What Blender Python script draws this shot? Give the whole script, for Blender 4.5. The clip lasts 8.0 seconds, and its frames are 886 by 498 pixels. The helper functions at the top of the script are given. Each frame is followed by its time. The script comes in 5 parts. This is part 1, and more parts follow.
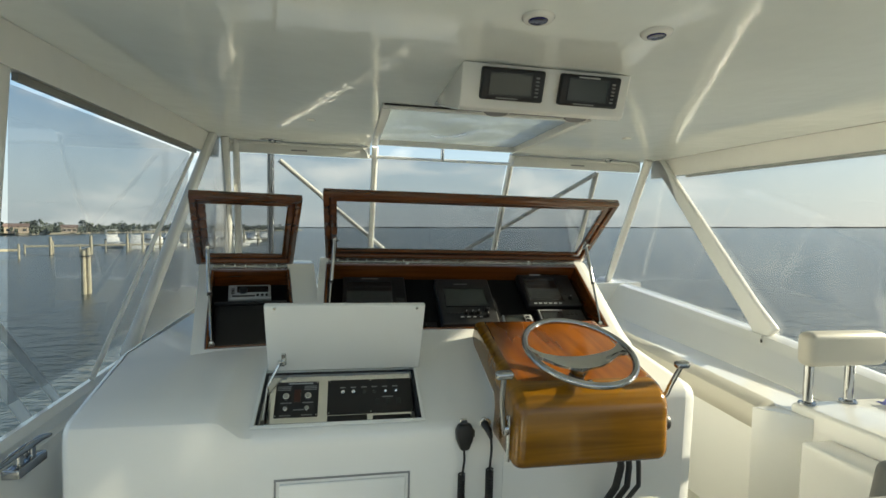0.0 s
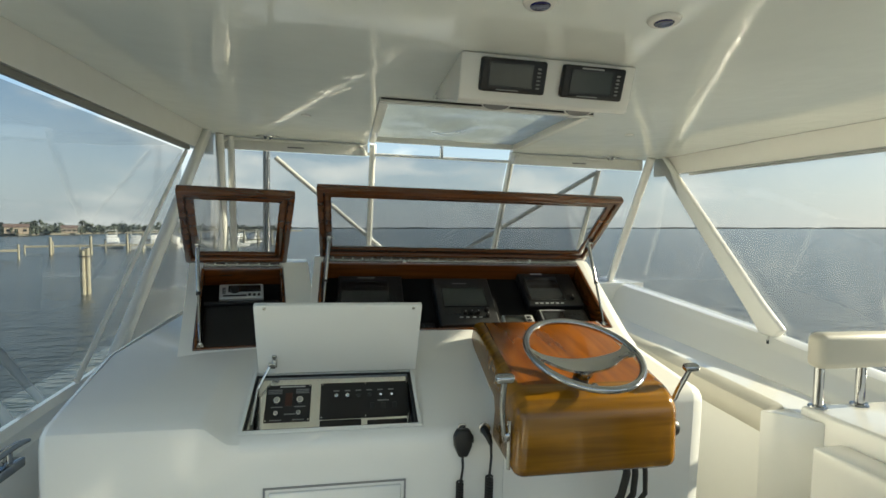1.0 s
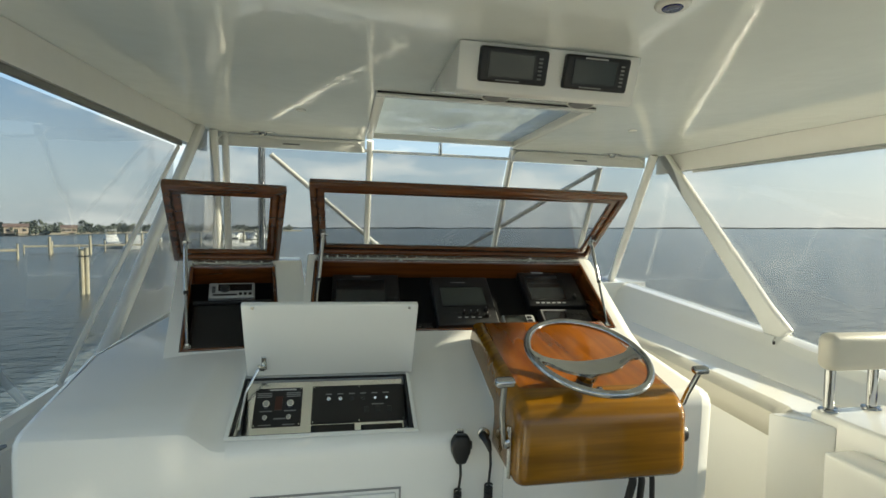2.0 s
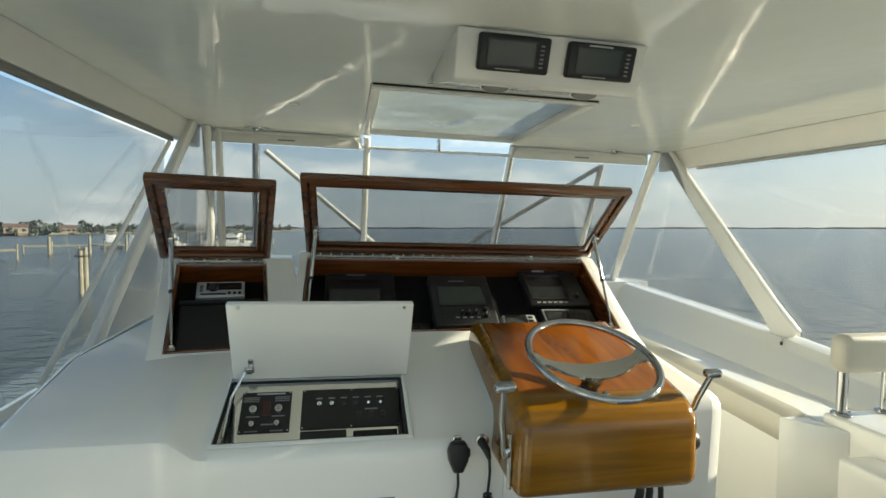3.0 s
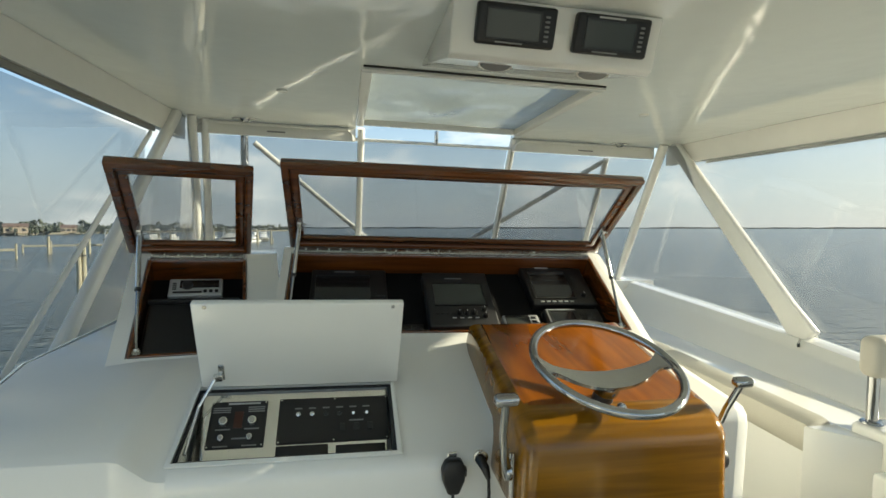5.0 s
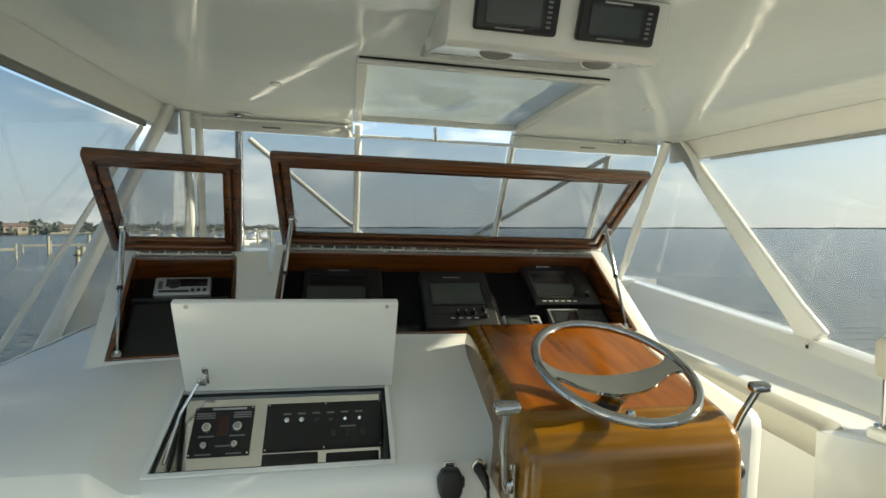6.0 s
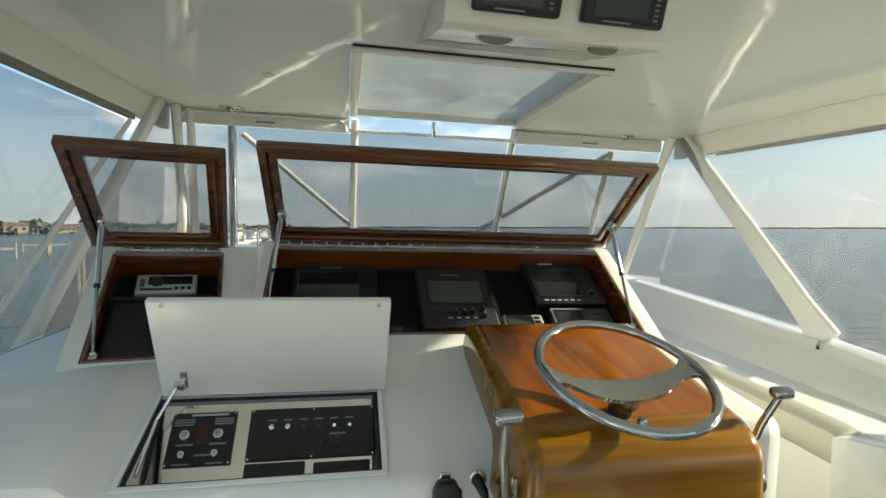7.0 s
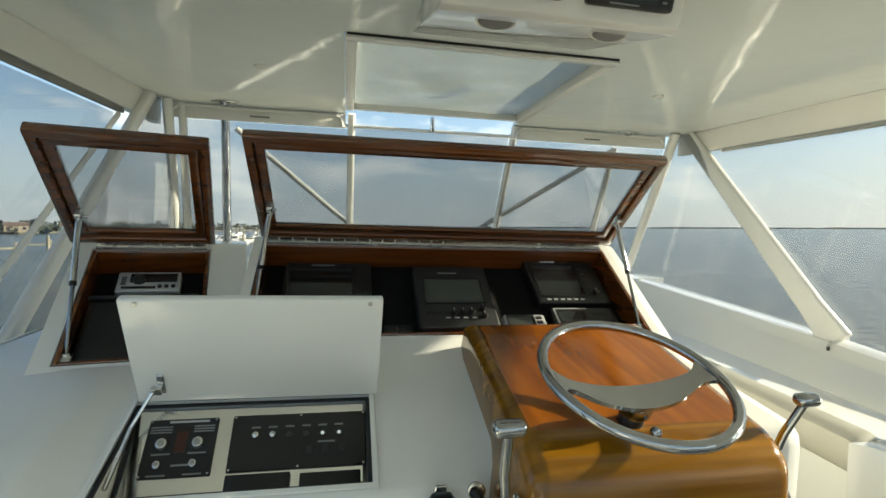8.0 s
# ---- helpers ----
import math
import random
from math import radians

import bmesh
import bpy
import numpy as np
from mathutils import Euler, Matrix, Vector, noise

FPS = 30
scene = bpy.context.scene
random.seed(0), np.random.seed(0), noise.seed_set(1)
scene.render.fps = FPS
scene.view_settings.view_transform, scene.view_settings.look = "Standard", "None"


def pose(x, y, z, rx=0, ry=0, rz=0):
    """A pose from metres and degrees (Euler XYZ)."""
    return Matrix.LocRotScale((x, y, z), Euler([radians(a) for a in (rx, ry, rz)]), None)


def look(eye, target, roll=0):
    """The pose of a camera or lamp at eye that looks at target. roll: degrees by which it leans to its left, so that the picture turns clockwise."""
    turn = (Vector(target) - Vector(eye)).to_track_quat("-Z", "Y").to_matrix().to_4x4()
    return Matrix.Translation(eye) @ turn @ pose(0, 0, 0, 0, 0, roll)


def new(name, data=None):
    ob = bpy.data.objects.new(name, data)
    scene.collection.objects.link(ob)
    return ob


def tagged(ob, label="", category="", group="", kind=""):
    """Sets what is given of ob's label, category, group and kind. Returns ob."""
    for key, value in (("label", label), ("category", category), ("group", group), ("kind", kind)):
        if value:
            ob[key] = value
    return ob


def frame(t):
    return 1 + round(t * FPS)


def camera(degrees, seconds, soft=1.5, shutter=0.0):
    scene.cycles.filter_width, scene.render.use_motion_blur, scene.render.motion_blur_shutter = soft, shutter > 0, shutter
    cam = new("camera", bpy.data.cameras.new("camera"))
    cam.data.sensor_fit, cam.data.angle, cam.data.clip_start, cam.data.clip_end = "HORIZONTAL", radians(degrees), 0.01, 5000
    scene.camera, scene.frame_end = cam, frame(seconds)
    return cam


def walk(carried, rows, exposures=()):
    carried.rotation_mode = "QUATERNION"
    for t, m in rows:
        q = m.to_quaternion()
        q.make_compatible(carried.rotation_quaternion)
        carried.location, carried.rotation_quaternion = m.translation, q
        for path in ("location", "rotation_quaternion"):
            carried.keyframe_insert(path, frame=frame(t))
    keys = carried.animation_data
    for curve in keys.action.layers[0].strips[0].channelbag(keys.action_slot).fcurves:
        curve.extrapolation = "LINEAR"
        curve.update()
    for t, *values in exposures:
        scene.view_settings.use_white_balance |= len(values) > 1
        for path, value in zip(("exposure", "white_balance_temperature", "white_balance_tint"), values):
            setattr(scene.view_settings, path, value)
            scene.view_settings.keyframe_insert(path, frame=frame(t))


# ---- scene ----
cam = camera(84.0, 8.0)
# the slide of the camera: metres across, metres per unit ahead, eye height, tilt, turn against the boat's axis
ACROSS, AHEAD, EYE, TILT, TURN = 0.495, 0.660, 1.45, -2.5, -11.0
ROWS = [
    (0.0, 0.0, 0.0, 0.0, 0.0, 0.0, -0.0),
    (0.5, 0.0083, 0.0553, -0.0114, -0.0, 0.03, -0.02),
    (1.0, 0.0166, 0.11, -0.0218, 0.01, 0.06, -0.01),
    (1.5, 0.0246, 0.1636, -0.0317, -0.01, 0.06, -0.04),
    (3.0, 0.0547, 0.3479, -0.0636, -0.02, 0.05, -0.02),
    (3.5, 0.0643, 0.4105, -0.075, -0.02, 0.05, -0.01),
    (4.0, 0.0743, 0.4827, -0.087, -0.0, 0.05, -0.02),
    (4.5, 0.0829, 0.5439, -0.0969, -0.01, 0.04, -0.02),
    (6.0, 0.1087, 0.7144, -0.1248, 0.01, 0.03, -0.07),
    (6.5, 0.1186, 0.7792, -0.1366, 0.01, 0.02, -0.09),
    (7.0, 0.1289, 0.8482, -0.1496, 0.03, -0.01, -0.09),
    (7.5, 0.1373, 0.9091, -0.1605, 0.04, -0.02, -0.11),
    (8.0, 0.1477, 0.9737, -0.1727, 0.05, -0.02, -0.14),
]
walk(cam, [(t, pose(0, 0, EYE, TILT, 0, TURN) @ pose(ACROSS * x, AHEAD * y, ACROSS * z, 90 + pitch, roll, yaw)) for t, x, y, z, yaw, pitch, roll in ROWS],
     [(0.0, 1.22, 6560, 0.0), (8.0, 1.33, 6600, 0.0)])

# ---- world, sun ----
SUN_AZ, SUN_EL = 89.0, 19.0     # degrees to starboard of the bow, degrees up
world = bpy.data.worlds.new("sky")
scene.world = world
world.use_nodes = True
wn, wl = world.node_tree.nodes, world.node_tree.links
bg = wn["Background"]
sky = wn.new("ShaderNodeTexSky")
sky.sky_type, sky.sun_disc = "NISHITA", False
sky.sun_elevation, sky.sun_rotation = radians(SUN_EL), radians(SUN_AZ)
sky.air_density, sky.dust_density, sky.ozone_density = 1.0, 0.4, 3.0
coord = wn.new("ShaderNodeTexCoord")
stretch = wn.new("ShaderNodeMapping")
stretch.inputs["Scale"].default_value = (2.6, 2.6, 8.0)
puffs = wn.new("ShaderNodeTexNoise")
puffs.inputs["Scale"].default_value, puffs.inputs["Detail"].default_value, puffs.inputs["Roughness"].default_value = 1.5, 7.0, 0.55
ramp = wn.new("ShaderNodeMapRange")
ramp.inputs["From Min"].default_value, ramp.inputs["From Max"].default_value = 0.51, 0.66
ramp.inputs["To Max"].default_value = 0.80
blend = wn.new("ShaderNodeMixRGB")
blend.inputs["Color2"].default_value = (6.4, 6.3, 6.1, 1)
wl.new(coord.outputs["Generated"], stretch.inputs["Vector"])
wl.new(stretch.outputs["Vector"], puffs.inputs["Vector"])
wl.new(puffs.outputs["Fac"], ramp.inputs["Value"])
wl.new(ramp.outputs["Result"], blend.inputs["Fac"])
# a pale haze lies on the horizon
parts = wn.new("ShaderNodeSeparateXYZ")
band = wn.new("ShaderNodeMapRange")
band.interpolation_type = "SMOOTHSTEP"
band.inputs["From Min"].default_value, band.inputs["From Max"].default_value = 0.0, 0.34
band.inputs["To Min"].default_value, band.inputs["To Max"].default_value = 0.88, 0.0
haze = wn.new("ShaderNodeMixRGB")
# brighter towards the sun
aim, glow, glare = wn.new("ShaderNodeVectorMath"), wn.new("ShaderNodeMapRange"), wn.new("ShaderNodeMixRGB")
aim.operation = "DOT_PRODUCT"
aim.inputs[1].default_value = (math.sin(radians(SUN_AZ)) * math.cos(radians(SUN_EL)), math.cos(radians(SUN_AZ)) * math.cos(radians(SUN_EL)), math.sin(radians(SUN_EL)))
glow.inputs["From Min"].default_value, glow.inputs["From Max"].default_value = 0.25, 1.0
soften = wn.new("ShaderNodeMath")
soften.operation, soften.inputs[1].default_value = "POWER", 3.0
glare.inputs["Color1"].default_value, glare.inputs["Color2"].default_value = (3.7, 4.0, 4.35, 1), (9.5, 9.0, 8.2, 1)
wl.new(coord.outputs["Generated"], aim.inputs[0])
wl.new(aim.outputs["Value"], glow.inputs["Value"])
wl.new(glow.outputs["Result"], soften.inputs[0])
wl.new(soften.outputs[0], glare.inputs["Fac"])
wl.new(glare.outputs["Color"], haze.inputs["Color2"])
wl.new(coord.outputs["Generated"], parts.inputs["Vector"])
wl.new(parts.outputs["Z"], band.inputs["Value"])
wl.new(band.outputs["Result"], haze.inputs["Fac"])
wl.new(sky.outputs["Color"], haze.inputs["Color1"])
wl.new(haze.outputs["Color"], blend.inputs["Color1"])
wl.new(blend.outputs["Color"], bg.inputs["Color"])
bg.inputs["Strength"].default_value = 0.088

sun = new("sun", bpy.data.lights.new("sun", "SUN"))
sun.data.energy, sun.data.angle, sun.data.color = 4.3, radians(0.6), (1.0, 0.88, 0.70)
toward = Vector((math.sin(radians(SUN_AZ)) * math.cos(radians(SUN_EL)), math.cos(radians(SUN_AZ)) * math.cos(radians(SUN_EL)), math.sin(radians(SUN_EL))))
sun.matrix_world = look(toward * 60, (0, 0, 0))


# ---- materials ----
def material(name, colour, rough=0.5, metal=0.0, coat=0.0, spread=0.0, scale=8.0, bump=0.0, bump_scale=60.0, wear=0.0, ior=1.5, coords="Object"):
    """A surface with two scales of variation: broad tint and roughness drift, and fine relief."""
    m = bpy.data.materials.new(name)
    m.use_nodes = True
    n, l = m.node_tree.nodes, m.node_tree.links
    b = n["Principled BSDF"]
    b.inputs["Base Color"].default_value = (*colour, 1)
    b.inputs["Roughness"].default_value, b.inputs["Metallic"].default_value = rough, metal
    b.inputs["Coat Weight"].default_value, b.inputs["Coat Roughness"].default_value = coat, 0.04
    b.inputs["IOR"].default_value = ior
    tc = n.new("ShaderNodeTexCoord")
    if spread:
        broad = n.new("ShaderNodeTexNoise")
        broad.inputs["Scale"].default_value, broad.inputs["Detail"].default_value = scale, 6
        l.new(tc.outputs[coords], broad.inputs["Vector"])
        mix = n.new("ShaderNodeMixRGB")
        mix.inputs["Color1"].default_value = (*[c * (1 - spread) for c in colour], 1)
        mix.inputs["Color2"].default_value = (*[min(1, c * (1 + spread)) for c in colour], 1)
        l.new(broad.outputs["Fac"], mix.inputs["Fac"])
        l.new(mix.outputs["Color"], b.inputs["Base Color"])
        if wear:
            r = n.new("ShaderNodeMapRange")
            r.inputs["From Min"].default_value, r.inputs["From Max"].default_value = 0.3, 0.75
            r.inputs["To Min"].default_value, r.inputs["To Max"].default_value = max(0.01, rough - wear), rough + wear
            l.new(broad.outputs["Fac"], r.inputs["Value"])
            l.new(r.outputs["Result"], b.inputs["Roughness"])
    if bump:
        fine = n.new("ShaderNodeTexNoise")
        fine.inputs["Scale"].default_value, fine.inputs["Detail"].default_value = bump_scale, 3
        l.new(tc.outputs[coords], fine.inputs["Vector"])
        bp = n.new("ShaderNodeBump")
        bp.inputs["Strength"].default_value, bp.inputs["Distance"].default_value = 1.0, bump
        l.new(fine.outputs["Fac"], bp.inputs["Height"])
        l.new(bp.outputs["Normal"], b.inputs["Normal"])
    return m


def clear(name, haze, tint=(1, 1, 1), rough=0.02, wave=0.0, veil=(0.8, 0.8, 0.78)):
    """A clear sheet: lets light through, mirrors at grazing angles, and scatters a little where it is dusty."""
    m = bpy.data.materials.new(name)
    m.use_nodes = True
    n, l = m.node_tree.nodes, m.node_tree.links
    n.remove(n["Principled BSDF"])
    out = n["Material Output"]
    see, gloss, dust = n.new("ShaderNodeBsdfTransparent"), n.new("ShaderNodeBsdfGlossy"), n.new("ShaderNodeBsdfTranslucent")
    see.inputs["Color"].default_value, gloss.inputs["Roughness"].default_value = (*tint, 1), rough
    dust.inputs["Color"].default_value = (*veil, 1)
    side, steep, fres = n.new("ShaderNodeLayerWeight"), n.new("ShaderNodeMath"), n.new("ShaderNodeMapRange")
    steep.operation, steep.inputs[1].default_value = "POWER", 4.0
    side.inputs["Blend"].default_value = 0.5
    fres.inputs["To Min"].default_value, fres.inputs["To Max"].default_value = 0.03, 0.75
    l.new(side.outputs["Facing"], steep.inputs[0])
    l.new(steep.outputs[0], fres.inputs["Value"])
    a, b = n.new("ShaderNodeMixShader"), n.new("ShaderNodeMixShader")
    tc, smear = n.new("ShaderNodeTexCoord"), n.new("ShaderNodeTexNoise")
    smear.inputs["Scale"].default_value, smear.inputs["Detail"].default_value, smear.inputs["Distortion"].default_value = 2.5, 5, 1.5
    l.new(tc.outputs["Object"], smear.inputs["Vector"])
    amount = n.new("ShaderNodeMapRange")
    amount.inputs["From Min"].default_value, amount.inputs["From Max"].default_value = 0.3, 0.75
    amount.inputs["To Min"].default_value, amount.inputs["To Max"].default_value = haze * 0.5, haze * 1.5
    l.new(smear.outputs["Fac"], amount.inputs["Value"])
    l.new(amount.outputs["Result"], a.inputs["Fac"])
    l.new(see.outputs[0], a.inputs[1])
    back, both = n.new("ShaderNodeBsdfDiffuse"), n.new("ShaderNodeMixShader")
    back.inputs["Color"].default_value = (*veil, 1)
    l.new(dust.outputs[0], both.inputs[1])
    l.new(back.outputs[0], both.inputs[2])
    l.new(both.outputs[0], a.inputs[2])
    l.new(fres.outputs[0], b.inputs["Fac"])
    l.new(a.outputs[0], b.inputs[1])
    l.new(gloss.outputs[0], b.inputs[2])
    if wave:
        w = n.new("ShaderNodeTexNoise")
        w.inputs["Scale"].default_value = 3.0
        l.new(tc.outputs["Object"], w.inputs["Vector"])
        bp = n.new("ShaderNodeBump")
        bp.inputs["Distance"].default_value = wave
        l.new(w.outputs["Fac"], bp.inputs["Height"])
        l.new(bp.outputs["Normal"], gloss.inputs["Normal"])
    l.new(b.outputs[0], out.inputs["Surface"])
    return m


def timber(name, dark, light, along, rough=0.25, coat=1.0, pitch=38.0):
    """Varnished wood with grain running along one axis ('x', 'y' or 'z')."""
    m = bpy.data.materials.new(name)
    m.use_nodes = True
    n, l = m.node_tree.nodes, m.node_tree.links
    b = n["Principled BSDF"]
    b.inputs["Roughness"].default_value, b.inputs["Coat Weight"].default_value, b.inputs["Coat Roughness"].default_value = rough, coat, 0.03
    tc, mp = n.new("ShaderNodeTexCoord"), n.new("ShaderNodeMapping")
    mp.inputs["Scale"].default_value = tuple(0.06 if a == along else 1.0 for a in "xyz")
    l.new(tc.outputs["Object"], mp.inputs["Vector"])
    grain, broad = n.new("ShaderNodeTexNoise"), n.new("ShaderNodeTexNoise")
    grain.inputs["Scale"].default_value, grain.inputs["Detail"].default_value, grain.inputs["Distortion"].default_value = pitch, 8, 0.6
    broad.inputs["Scale"].default_value, broad.inputs["Detail"].default_value = 9, 3
    l.new(mp.outputs["Vector"], grain.inputs["Vector"])
    l.new(mp.outputs["Vector"], broad.inputs["Vector"])
    add = n.new("ShaderNodeMath")
    add.operation = "MULTIPLY_ADD"
    add.inputs[1].default_value = 0.55
    l.new(grain.outputs["Fac"], add.inputs[0])
    half = n.new("ShaderNodeMath")
    half.operation = "MULTIPLY"
    half.inputs[1].default_value = 0.5
    l.new(broad.outputs["Fac"], half.inputs[0])
    l.new(half.outputs[0], add.inputs[2])
    cr = n.new("ShaderNodeValToRGB")
    cr.color_ramp.elements[0].position, cr.color_ramp.elements[1].position = 0.35, 0.65
    cr.color_ramp.elements[0].color, cr.color_ramp.elements[1].color = (*dark, 1), (*light, 1)
    l.new(add.outputs[0], cr.inputs["Fac"])
    l.new(cr.outputs["Color"], b.inputs["Base Color"])
    bp = n.new("ShaderNodeBump")
    bp.inputs["Distance"].default_value = 0.0004
    l.new(grain.outputs["Fac"], bp.inputs["Height"])
    l.new(bp.outputs["Normal"], b.inputs["Normal"])
    return m


GELCOAT = material("white_gelcoat", (0.79, 0.79, 0.755), 0.16, coat=0.5, spread=0.03, scale=3, bump=0.0006, bump_scale=9, wear=0.08)
OVERHEAD = material("glossy_white_gelcoat", (0.85, 0.88, 0.84), 0.05, coat=0.35, spread=0.02, scale=2, bump=0.007, bump_scale=2.6)
HATCH = material("grey_white_hatch_panel", (0.50, 0.53, 0.50), 0.12, coat=0.35, spread=0.06, scale=2, bump=0.010, bump_scale=3.2)
CLOTH = material("blue_cloth", (0.01, 0.03, 0.22), 0.8, spread=0.2, scale=30, bump=0.002, bump_scale=60)
PAINT = material("white_enamel_tube", (0.80, 0.79, 0.74), 0.25, coat=0.3, spread=0.04, scale=12, bump=0.0003, bump_scale=40)
CANVAS = material("white_vinyl_cloth", (0.74, 0.73, 0.66), 0.55, spread=0.05, scale=6, bump=0.001, bump_scale=160)
CUSHION = material("white_cushion_vinyl", (0.50, 0.48, 0.41), 0.45, spread=0.05, scale=9, bump=0.0008, bump_scale=140)
DECKING = material("cream_nonskid_deck", (0.66, 0.64, 0.56), 0.6, spread=0.06, scale=5, bump=0.001, bump_scale=300)
TEAK = timber("varnished_teak", (0.040, 0.012, 0.003), (0.17, 0.050, 0.009), "x")
TEAK_SIDE = timber("varnished_teak_upright", (0.050, 0.015, 0.003), (0.20, 0.062, 0.012), "y")
POD_TEAK = timber("golden_varnished_teak", (0.060, 0.022, 0.0014), (0.260, 0.118, 0.008), "x", pitch=30, rough=0.14, coat=0.0)
POD_TOP = timber("red_varnished_teak", (0.100, 0.026, 0.0015), (0.31, 0.092, 0.004), "y", pitch=17, rough=0.14, coat=0.0)
CHROME = material("polished_chrome", (0.38, 0.39, 0.40), 0.05, metal=1.0, spread=0.05, scale=30, bump=0.0002, bump_scale=30, wear=0.03)
STEEL = material("brushed_stainless", (0.66, 0.66, 0.64), 0.22, metal=1.0, spread=0.03, scale=25, bump=0.0003, bump_scale=220, wear=0.08)
POLISHED = material("polished_stainless_plate", (0.78, 0.78, 0.76), 0.13, metal=1.0, spread=0.03, scale=6, bump=0.0006, bump_scale=12, wear=0.04)
BLACK = material("black_plastic", (0.007, 0.007, 0.0075), 0.40, spread=0.2, scale=20, bump=0.0003, bump_scale=300)
FELT = material("black_panel", (0.006, 0.006, 0.006), 0.75, ior=1.25, spread=0.25, scale=30, bump=0.0006, bump_scale=250)
CHARCOAL = material("charcoal_plastic", (0.015, 0.016, 0.017), 0.40, spread=0.15, scale=20, bump=0.0003, bump_scale=200)
SCREEN = material("dark_screen_glass", (0.012, 0.013, 0.014), 0.08, coat=0.5, spread=0.1, scale=10)
LCD = material("grey_lcd_screen", (0.045, 0.052, 0.047), 0.22, coat=0.2, spread=0.06, scale=14)
RUBBER = material("black_rubber", (0.014, 0.014, 0.014), 0.6, spread=0.15, scale=40, bump=0.0006, bump_scale=200)
PRINT = material("white_print", (0.45, 0.45, 0.45), 0.5, spread=0.05, scale=40)
PRINT_DIM = material("grey_print", (0.22, 0.22, 0.22), 0.5, spread=0.05, scale=40)
BLUE = material("dark_blue_lens", (0.01, 0.012, 0.09), 0.15, coat=0.6, spread=0.2, scale=20)
SILVER = material("silver_plastic", (0.50, 0.51, 0.51), 0.32, metal=0.4, spread=0.06, scale=30, bump=0.0002, bump_scale=200)
GREY = material("grey_seat_vinyl", (0.22, 0.22, 0.20), 0.5, spread=0.06, scale=10, bump=0.0008, bump_scale=130)
REDLED = material("dim_red_display", (0.05, 0.012, 0.006), 0.3, spread=0.2, scale=30)
VINYL = clear("clear_vinyl_curtain", 0.030, tint=(0.76, 0.77, 0.78), wave=0.002)
# milkier vinyl: extra haze imitates sunlight lying on the port forward curtain
SUNLIT_VINYL = clear("sunlit_haze_vinyl", 0.17, tint=(0.80, 0.80, 0.80), rough=0.08, wave=0.03)
GLASS = clear("clear_acrylic", 0.03, tint=(0.80, 0.81, 0.82))


# ---- mesh helpers ----
HEEL = pose(0, 0, 0, 0, 1.5, 0)      # the moored boat lists a little to starboard
BASES = {}


def thing(name, label, category, base, group="", kind=""):
    ob = tagged(new(name), label, category, group, kind)
    ob.empty_display_size = 0.1
    ob.matrix_basis = HEEL @ Matrix.Translation(base)
    BASES[ob.name] = Vector(base)
    return ob


def finish(bm, name, mat, smooth=35):
    bmesh.ops.recalc_face_normals(bm, faces=bm.faces)
    me = bpy.data.meshes.new(name)
    bm.to_mesh(me)
    bm.free()
    for p in me.polygons:
        p.use_smooth = True
    me.set_sharp_from_angle(angle=radians(smooth))
    for m in (mat if isinstance(mat, (list, tuple)) else [mat]):
        me.materials.append(m)
    return me


def part(name, bm, mat, parent, label=""):
    """Links a bmesh, given in the boat's axes, as one mesh under a thing or under a part."""
    base = BASES[parent.name]
    bmesh.ops.translate(bm, verts=bm.verts, vec=-base)
    ob = tagged(new(name, finish(bm, name, mat)), label)
    ob.parent = parent
    BASES[ob.name] = base
    return ob


def fixed(name, bm, mat, label, category, kind="structure"):
    """Links a bmesh, given in the boat's axes, as a top-level mesh."""
    ob = tagged(new(name, finish(bm, name, mat)), label, category, "", kind)
    ob.matrix_basis = HEEL.copy()
    BASES[ob.name] = Vector((0, 0, 0))
    return ob


def bevel(bm, width, segments=2, edges=None, angle=25):
    es = edges if edges is not None else [e for e in bm.edges if len(e.link_faces) == 2 and e.calc_face_angle(0) > radians(angle)]
    if width > 0 and es:
        bmesh.ops.bevel(bm, geom=es, offset=width, segments=segments, profile=0.5, affect="EDGES", clamp_overlap=True)
    return bm


def block(x0, x1, y0, y1, z0, z1, r=0.0, seg=2, bm=None, m=None):
    """A bevelled block; with bm, it is added to that mesh; m: a pose for it."""
    own = bmesh.new()
    bmesh.ops.create_cube(own, size=1)
    for v in own.verts:
        v.co = Vector(((x0, x1)[v.co.x > 0], (y0, y1)[v.co.y > 0], (z0, z1)[v.co.z > 0]))
    bevel(own, r, seg)
    if m is not None:
        bmesh.ops.transform(own, matrix=m, verts=own.verts)
    return join(bm, own)


def join(bm, own):
    if bm is None:
        return own
    made = {v: bm.verts.new(v.co) for v in own.verts}
    for f in own.faces:
        try:
            bm.faces.new([made[v] for v in f.verts])
        except ValueError:
            pass
    own.free()
    return bm


def prism(outline, x0, x1, r=0.0, seg=3, bm=None, m=None, axis="x"):
    """An outline of (y, z) drawn out from x0 to x1 (axis 'x'), or of (x, y) drawn from z0 to z1 (axis 'z'), or (x, z) along y."""
    own = bmesh.new()
    put = {"x": lambda a, b, c: (c, a, b), "z": lambda a, b, c: (a, b, c), "y": lambda a, b, c: (a, c, b)}[axis]
    lo = [own.verts.new(put(a, b, x0)) for a, b in outline]
    hi = [own.verts.new(put(a, b, x1)) for a, b in outline]
    own.faces.new(lo)
    own.faces.new(hi[::-1])
    for i in range(len(outline)):
        j = (i + 1) % len(outline)
        own.faces.new((lo[j], lo[i], hi[i], hi[j]))
    bmesh.ops.recalc_face_normals(own, faces=own.faces)
    bevel(own, r, seg)
    if m is not None:
        bmesh.ops.transform(own, matrix=m, verts=own.verts)
    return join(bm, own)


